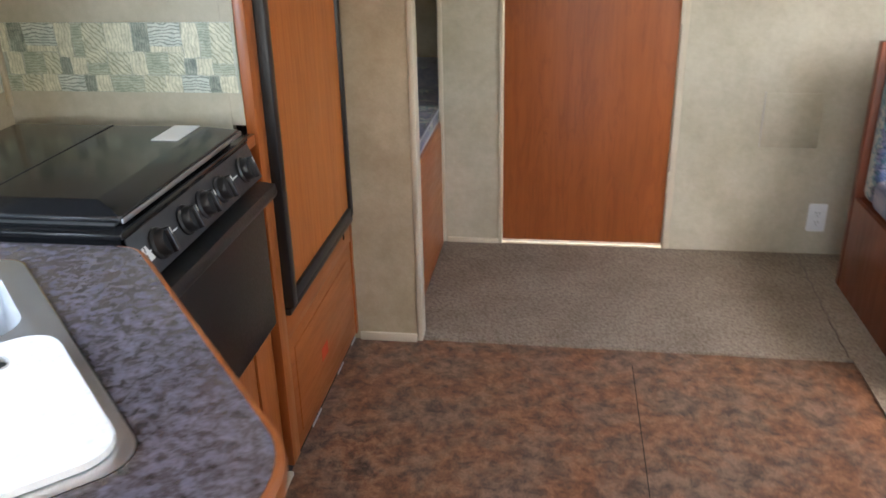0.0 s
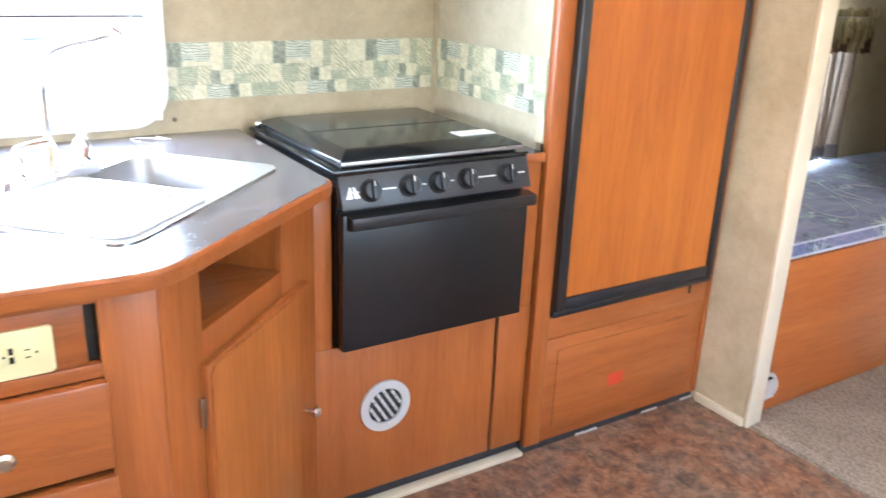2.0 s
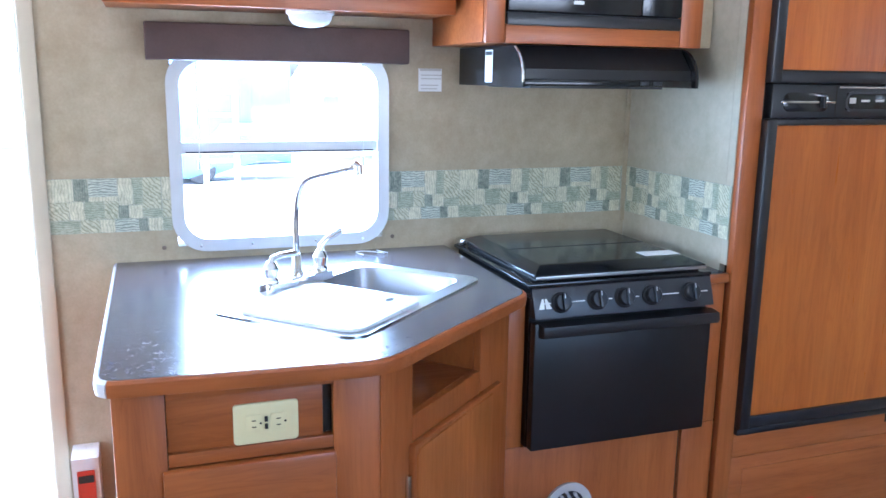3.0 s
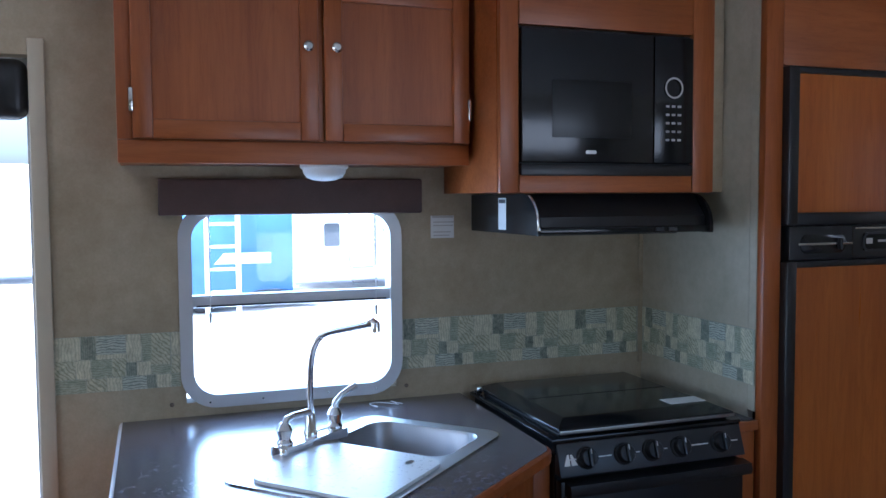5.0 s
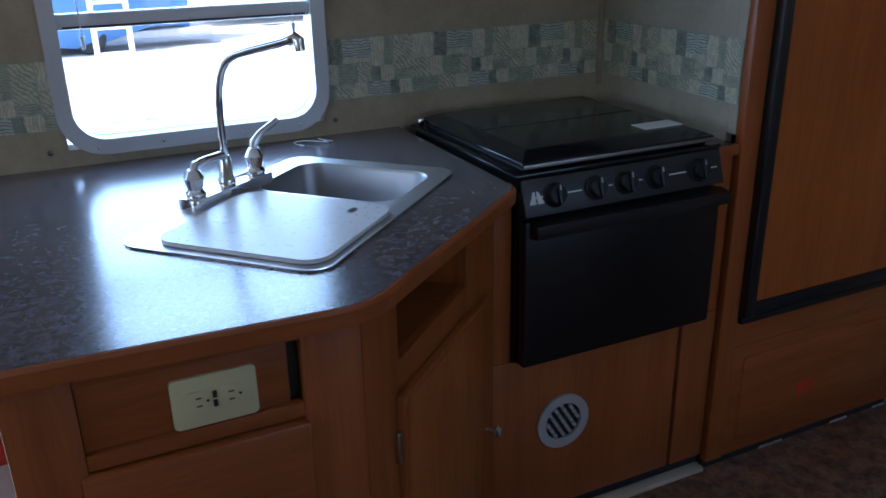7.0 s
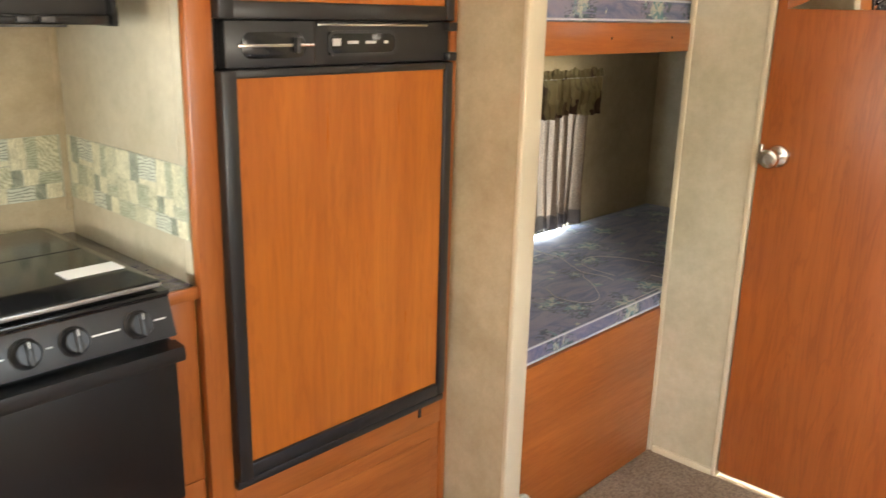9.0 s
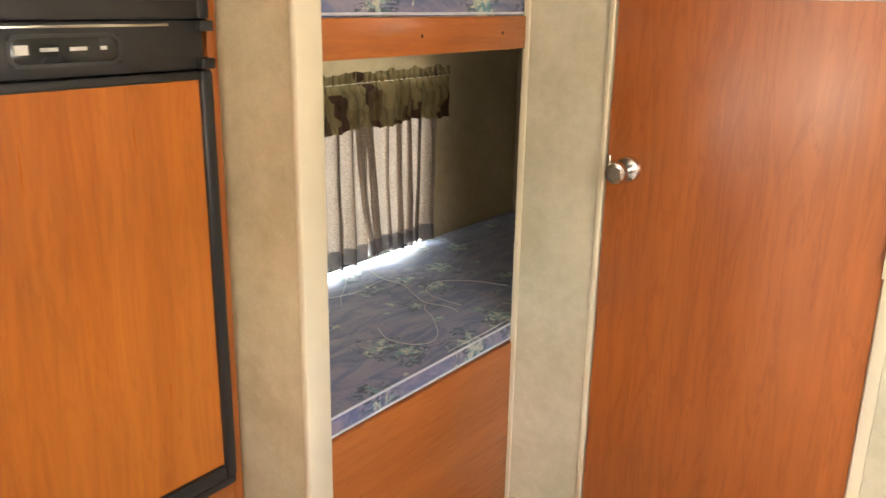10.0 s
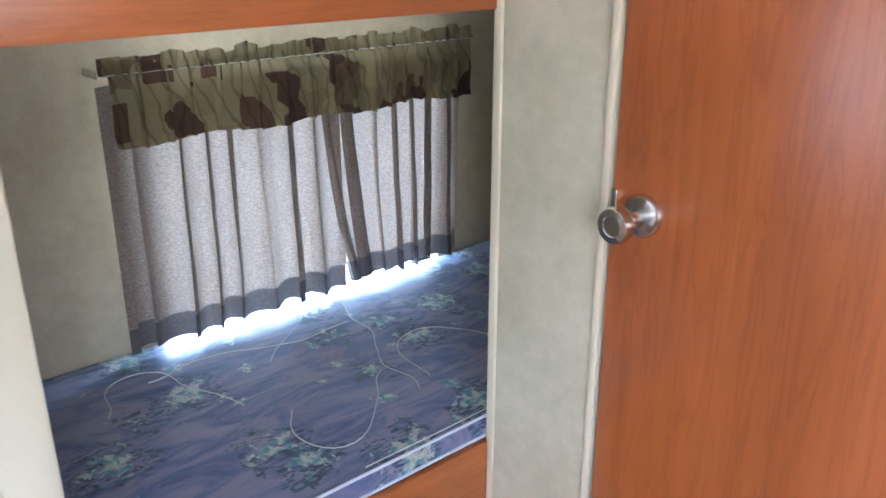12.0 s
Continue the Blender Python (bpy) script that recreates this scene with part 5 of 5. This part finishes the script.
def framed_door(parent, x, y0, y1, z0, z1, hinge_y, knob_y):
    """A door of rails and stiles round a set-back panel."""
    w = 0.045
    d = part("door", block(x, x + 0.008, y0 + w * 0.8, y1 - w * 0.8, z0 + w * 0.8, z1 - w * 0.8), CHERRY, parent, "cherry door with a recessed panel")
    part("stile", block(x, x + 0.018, y0, y0 + w, z0, z1, bevel=0.003), CHERRY, d)
    part("stile", block(x, x + 0.018, y1 - w, y1, z0, z1, bevel=0.003), CHERRY, d)
    part("rail", block(x, x + 0.0175, y0 + w, y1 - w, z0, z0 + w, bevel=0.003), CHERRY_H, d)
    part("rail", block(x, x + 0.0175, y0 + w, y1 - w, z1 - w, z1, bevel=0.003), CHERRY_H, d)
    part("knob", lathe([(0.005, 0), (0.005, 0.009), (0.012, 0.014), (0.013, 0.019), (0.008, 0.024)], on_x(x + 0.018, knob_y, 1.868), 18), NICKEL, d, "round nickel knob")
    part("hinge", block(x + 0.001, x + 0.021, hinge_y - 0.005, hinge_y + 0.005, 1.70, 1.755, bevel=0.002), NICKEL, d, "nickel hinge")
    return d


framed_door(oc, OX + 0.001, 1.006, 1.440, 1.640, 2.03, 1.004, 1.414)
framed_door(oc, OX + 0.001, 1.455, 1.838, 1.640, 2.03, 1.838, 1.484)
lamp = thing("under_cabinet_light", "white dome light under the overhead cabinet", "light")
LM = pose(0.17, 1.468, OZ + 0.003, 180, 0, 0)
part("lamp_base", lathe([(0.062, 0), (0.062, 0.008), (0.058, 0.012)], LM, 28), WHITE_PLASTIC, lamp)
part("dome", lathe([(0.056, 0.012), (0.054, 0.022), (0.046, 0.033), (0.03, 0.040), (0.008, 0.043)], LM, 28), WHITE_PLASTIC, lamp, "unlit frosted dome")

# ---- microwave cabinet and hood ----
mc = thing("microwave_cabinet", "cherry overhead cabinet holding the microwave", "cabinet")
MX, MY0, MY1, MZ = 0.417, 1.856, 2.484, 1.508
part("side", block(0.001, MX - 0.02, MY0, MY0 + 0.015, MZ + 0.003, CEIL - 0.002), CHERRY_H, mc)
part("side", block(0.001, MX - 0.02, MY1 - 0.015, MY1, MZ + 0.003, CEIL - 0.002), CHERRY_H, mc)
part("bottom", block(0.001, MX - 0.02, MY0 + 0.0155, MY1 - 0.0155, MZ + 0.003, MZ + 0.018), CHERRY_H, mc)
part("rail", block(MX - 0.0195, MX, MY0 + 0.052, MY1 - 0.068, MZ, MZ + 0.048, bevel=0.003), CHERRY_H, mc)
part("rail", block(MX - 0.0195, MX, MY0 + 0.052, MY1 - 0.068, 1.925, CEIL - 0.003, bevel=0.003), CHERRY_H, mc)
part("stile", block(MX - 0.0195, MX + 0.001, MY0, MY0 + 0.0515, MZ, CEIL - 0.003, bevel=0.004), CHERRY, mc)
part("stile", block(MX - 0.0195, MX + 0.001, MY1 - 0.0675, MY1, MZ, CEIL - 0.003, bevel=0.004), CHERRY, mc)
structure("wall_filler", block(0.001, MX - 0.02, MY1 + 0.001, NY - 0.0005, MZ + 0.003, CEIL - 0.002), WALL, "narrow beige filler panel", "wall")
mw = thing("microwave", "black built-in microwave with a window and keypad", "microwave")
part("case", block(0.03, MX - 0.012, MY0 + 0.055, MY1 - 0.070, MZ + 0.050, 1.922), BLACK_PLASTIC, mw)
MF = MX - 0.0118
part("front_door", block(MF, MX + 0.008, MY0 + 0.055, 2.29, 1.585, 1.916, bevel=0.004), BLACK_GLOSS, mw, "glossy black door")
part("door_window", block(MX + 0.0083, MX + 0.0096, 1.995, 2.222, 1.648, 1.792, bevel=0.0005), BLACK_SATIN, mw, "dark mesh window")
part("keypad", block(MF, MX + 0.007, 2.293, MY1 - 0.071, 1.585, 1.916, bevel=0.004), BLACK_GLOSS, mw, "black control strip")
part("bottom_vent", block(MF, MX + 0.006, MY0 + 0.055, MY1 - 0.071, 1.552, 1.583, bevel=0.003), BLACK_PLASTIC, mw)
part("dial_ring", ring(rounded(0.056, 0.056, 0.0279, 8), rounded(0.046, 0.046, 0.0229, 8), on_x(MX + 0.0072, 2.35, 1.783), 0.004), CHROME, mw, "chrome dial ring")
part("emblem", prism(rounded(0.03, 0.009, 0.003, 3), on_x(MX + 0.0082, 2.105, 1.612), 0.0006), WHITE_PAPER, mw, "small pale emblem")
for r in range(5):
    for c in range(3):
        part("key_mark", prism(rounded(0.011, 0.006, 0.001, 2), on_x(MX + 0.0071, 2.333 + c * 0.018, 1.735 - r * 0.022), 0.0006), GREY_PLASTIC, mw)

hood = thing("range_hood", "black range hood with curved ends and a paper label", "range hood")
HX, HY0, HY1, HZ = 0.45, 1.942, 2.462, 1.402
curve = [(HX - 0.085 * (1 - math.cos(radians(a))), HZ + 0.012 + 0.093 * math.sin(radians(a))) for a in range(0, 91, 10)]
ALONG = Matrix(((1, 0, 0, 0), (0, 0, 1, 0), (0, 1, 0, 0), (0, 0, 0, 1)))
for y, name in ((HY0, "end_panel"), (HY1 - 0.010, "end_panel")):
    part(name, prism([(0.001, HZ), (HX, HZ)] + curve + [(0.001, HZ + 0.105)], Matrix.Translation((0, y, 0)) @ ALONG, 0.010, 0.0015), BLACK_GLOSS, hood, "glossy black end with a rounded front")
part("shell", prism([(0.001, HZ + 0.006), (HX - 0.022, HZ + 0.006), (HX - 0.022, HZ + 0.045), (HX - 0.075, HZ + 0.104), (0.001, HZ + 0.104)], Matrix.Translation((0, HY0 + 0.0105, 0)) @ ALONG, HY1 - HY0 - 0.021, 0.002), BLACK_PLASTIC, hood, "black sloping front")
part("front_lip", block(HX - 0.0215, HX - 0.006, HY0 + 0.0105, HY1 - 0.0105, HZ + 0.002, HZ + 0.020, bevel=0.003), BLACK_GLOSS, hood)
# chrome strip added to draw the gloss on the end panel's curve
part("edge_gloss", tube([(x, HY0 + 0.004, z) for x, z in curve[:8]], 0.0035, 8), CHROME, hood, "added chrome strip drawing the gloss on the curve")
part("label", prism(rounded(0.052, 0.086, 0.003, 3), on_y(0.232, HY0 - 0.0003, HZ + 0.052), 0.0005), WHITE_PAPER, hood, "white printed label")
part("label_bar", prism(rounded(0.044, 0.010, 0.002, 3), on_y(0.232, HY0 - 0.0009, HZ + 0.086), 0.0003), DARK_GREY, hood, "dark printed heading")
for y in (2.285, 2.325):
    part("switch", block(HX - 0.0058, HX - 0.001, y, y + 0.025, HZ + 0.006, HZ + 0.016, bevel=0.001), DARK_GREY, hood)
part("filter", block(0.08, HX - 0.08, HY0 + 0.06, HY1 - 0.06, HZ - 0.004, HZ + 0.0055), DARK_GREY, hood)

# ---- entry ----
ed = thing("door_2", "open entry doorway frame with pale trim", "door frame", kind="structure")
part("jamb", ring([(y - 0.41, z - 0.92) for y, z in ((0.01, -0.05), (0.81, -0.05), (0.81, 1.91), (0.01, 1.91))], [(y - 0.41, z - 0.92) for y, z in ((0.075, -0.03), (0.748, -0.03), (0.748, 1.83), (0.075, 1.83))], on_x(-0.07, 0.41, 0.92), 0.0095), ALU, ed, "pale metal door frame")
part("closer", block(-0.06, -0.005, 0.66, 0.758, 1.70, 1.852, bevel=0.03, seg=4), BLACK_PLASTIC, ed, "dark rounded corner piece")

ex = thing("extinguisher_box", "white bracket with a red extinguisher beside the entry", "fire extinguisher")
part("bracket", prism([(0.005, 0.06), (0.055, 0.06), (0.085, 0.395), (0.005, 0.405)], Matrix(((1, 0, 0, 0), (0, 0, 1, 0.812), (0, 1, 0, 0), (0, 0, 0, 1))), 0.07, 0.003), WHITE_PLASTIC, ex)
part("label", prism(rounded(0.045, 0.10, 0.004, 3), Matrix.Translation((0.0795, 0.847, 0.31)) @ Matrix.Rotation(0.089, 4, "Y") @ FACE_X, 0.003), RED, ex, "red label")
part("window", prism(rounded(0.04, 0.022, 0.003, 3), Matrix.Translation((0.0835, 0.847, 0.335)) @ Matrix.Rotation(0.089, 4, "Y") @ FACE_X, 0.003), DARK_HOLE, ex, "dark gauge window")

# ---- dinette bench ----
db = thing("dinette_bench", "dark wood dinette bench with a floral cushion", "bench")
part("end_panel", block(2.25, 2.80, 3.79, 3.83, 0.0105, 0.90, bevel=0.006), DARK_WOOD, db)
part("front_panel", block(2.25, 2.27, 3.0, 3.789, 0.0105, 0.36, bevel=0.004), DARK_WOOD, db)
part("seat_board", block(2.271, 2.80, 3.0, 3.789, 0.34, 0.36), DARK_WOOD, db)
part("far_side", block(2.271, 2.80, 3.0, 3.02, 0.0105, 0.339), DARK_WOOD, db)
part("seat_cushion", block(2.262, 2.79, 3.0, 3.68, 0.361, 0.47, bevel=0.03, seg=4), FLORAL, db, "floral seat cushion")
part("back_cushion", block(2.268, 2.79, 3.685, 3.787, 0.365, 0.86, bevel=0.03, seg=4), FLORAL, db, "floral back cushion")

# ---- outdoors ----
tagged(new("ground", finish(block(-80, 60, -70, 70, -0.95, -0.85), "ground", GRAVEL)), "pale sunlit gravel lot", "ground", kind="structure")


def parked_trailer(x, y0, y1, z1, label, windows, door_y):
    """A white travel trailer seen from the side; windows: (y, z, width, height)."""
    t = thing("travel_trailer", label, "trailer", group="parked trailers")
    prof = [(y0 + 0.4, -0.35), (y1, -0.35), (y1, z1 - 0.15), (y1 - 0.2, z1), (y0 + 1.5, z1), (y0, 0.35), (y0, 0.1)]
    part("body", prism(prof, on_x(x - 2.4, 0, 0), 2.4, 0.05), TRAILER_WHITE, t, "white ribbed body")
    for k in range(5):
        part("rib", block(x + 0.001, x + 0.012, y0 + 0.6, y1 - 0.05, -0.2 + k * 0.1, -0.185 + k * 0.1), TRAILER_WHITE, t)
    for y, z, w, h in windows:
        p = part("window", prism(rounded(w, h, 0.06), on_x(x + 0.001, y, z), 0.02), DARK_GLASS, t, "dark tinted window")
        part("frame", ring(rounded(w + 0.08, h + 0.08, 0.08), rounded(w, h, 0.06), on_x(x + 0.001, y, z), 0.03), ALU, p)
    d = part("door", prism(rounded(0.65, 1.7, 0.08), on_x(x + 0.001, door_y, 0.62), 0.03, 0.005), TRAILER_WHITE, t, "white side door")
    part("door_seal", ring(rounded(0.70, 1.75, 0.1), rounded(0.66, 1.71, 0.08), on_x(x + 0.001, door_y, 0.62), 0.02), DARK_GREY, d, "dark door seal")
    part("step", block(x + 0.05, x + 0.45, door_y - 0.3, door_y + 0.3, -0.62, -0.58), DARK_GREY, t, "dark entry step")
    for yc in ((y0 + y1) / 2 + 0.9, (y0 + y1) / 2 + 1.75):
        wh = part("wheel", lathe([(0.33, 0), (0.34, 0.05), (0.34, 0.16), (0.31, 0.2), (0.2, 0.2), (0.18, 0.17)], on_x(x - 0.15, yc, -0.51)), RUBBER, t, "black tyre")
        part("hub", lathe([(0.17, 0.17), (0.15, 0.2), (0.05, 0.22)], on_x(x - 0.15, yc, -0.51)), ALU, wh)
    return t


parked_trailer(-19.0, 4.2, 12.5, 2.7, "white travel trailer parked across the lot", [(5.45, 0.62, 0.42, 0.6), (7.0, 0.9, 0.4, 0.45), (9.6, 0.9, 1.1, 0.5)], 6.25)
parked_trailer(-24.0, -12.5, -2.0, 2.6, "white travel trailer parked farther off", [(-10, 0.9, 0.9, 0.5), (-4.5, 0.9, 0.9, 0.5)], -7.0)

boat = thing("covered_boat", "boat under a blue cover on a trailer", "boat")
bm = bmesh.new()
rows = []
for i in range(13):
    u = i / 12
    half = 0.95 * math.sin(math.pi * min(0.98, 0.25 + 0.72 * u)) + 0.12
    rows.append([bm.verts.new((-16.5 + half * c * 1.3, -0.6 + 4.6 * u, 0.45 + 1.7 * h + 0.15 * math.sin(9 * u))) for c, h in ((-1, 0), (-0.9, 0.5), (-0.4, 1.0 - 0.3 * u), (0, 1.15 - 0.35 * u), (0.4, 1.0 - 0.3 * u), (0.9, 0.5), (1, 0), (0.6, -0.6), (-0.6, -0.6))])
for a, b in zip(rows, rows[1:]):
    for i in range(9):
        bm.faces.new((a[i], a[(i + 1) % 9], b[(i + 1) % 9], b[i]))
bm.faces.new(rows[0][::-1])
bm.faces.new(rows[-1])
part("cover", bm, BLUE_COVER, boat, "blue fitted cover")
part("hull_stripe", block(-15.45, -15.40, 0.0, 3.4, 0.2, 0.42, bevel=0.01), TRAILER_WHITE, boat, "white hull stripe")
part("trailer_frame", block(-17.0, -16.0, -0.9, 4.4, -0.65, -0.5, bevel=0.02), GREY_PLASTIC, boat)
for y in (1.2, 2.0):
    part("wheel", lathe([(0.30, 0), (0.31, 0.05), (0.31, 0.15), (0.28, 0.18), (0.15, 0.18)], on_x(-15.9, y, -0.54)), RUBBER, boat, "black tyre")

ladder = thing("ladder", "white aluminium ladder standing in the lot", "ladder")
for y in (1.72, 2.12):
    part("side_rail", block(-9.03, -8.97, y - 0.03, y + 0.03, -0.85, 2.5), TRAILER_WHITE, ladder)
for k in range(10):
    part("rung", tube([(-9.0, 1.75, -0.6 + k * 0.3), (-9.0, 2.09, -0.6 + k * 0.3)], 0.02, 8), TRAILER_WHITE, ladder)

# frame of the added slide-out window, unseen behind the walker
for nm, m, w, h in (("window_3", Matrix.Translation((RIGHT - 0.0006, 2.45, 1.32)) @ Matrix(((0, 0, -1, 0), (-1, 0, 0, 0), (0, 1, 0, 0), (0, 0, 0, 1))), 1.6, 0.7),):
    wnd = thing(nm, "wide white-framed slide-out window, unseen and added for light", "window", kind="structure")
    part("window_frame", ring(rounded(w + 0.08, h + 0.08, 0.06), rounded(w - 0.03, h - 0.03, 0.05), m, 0.014), ALU, wnd)
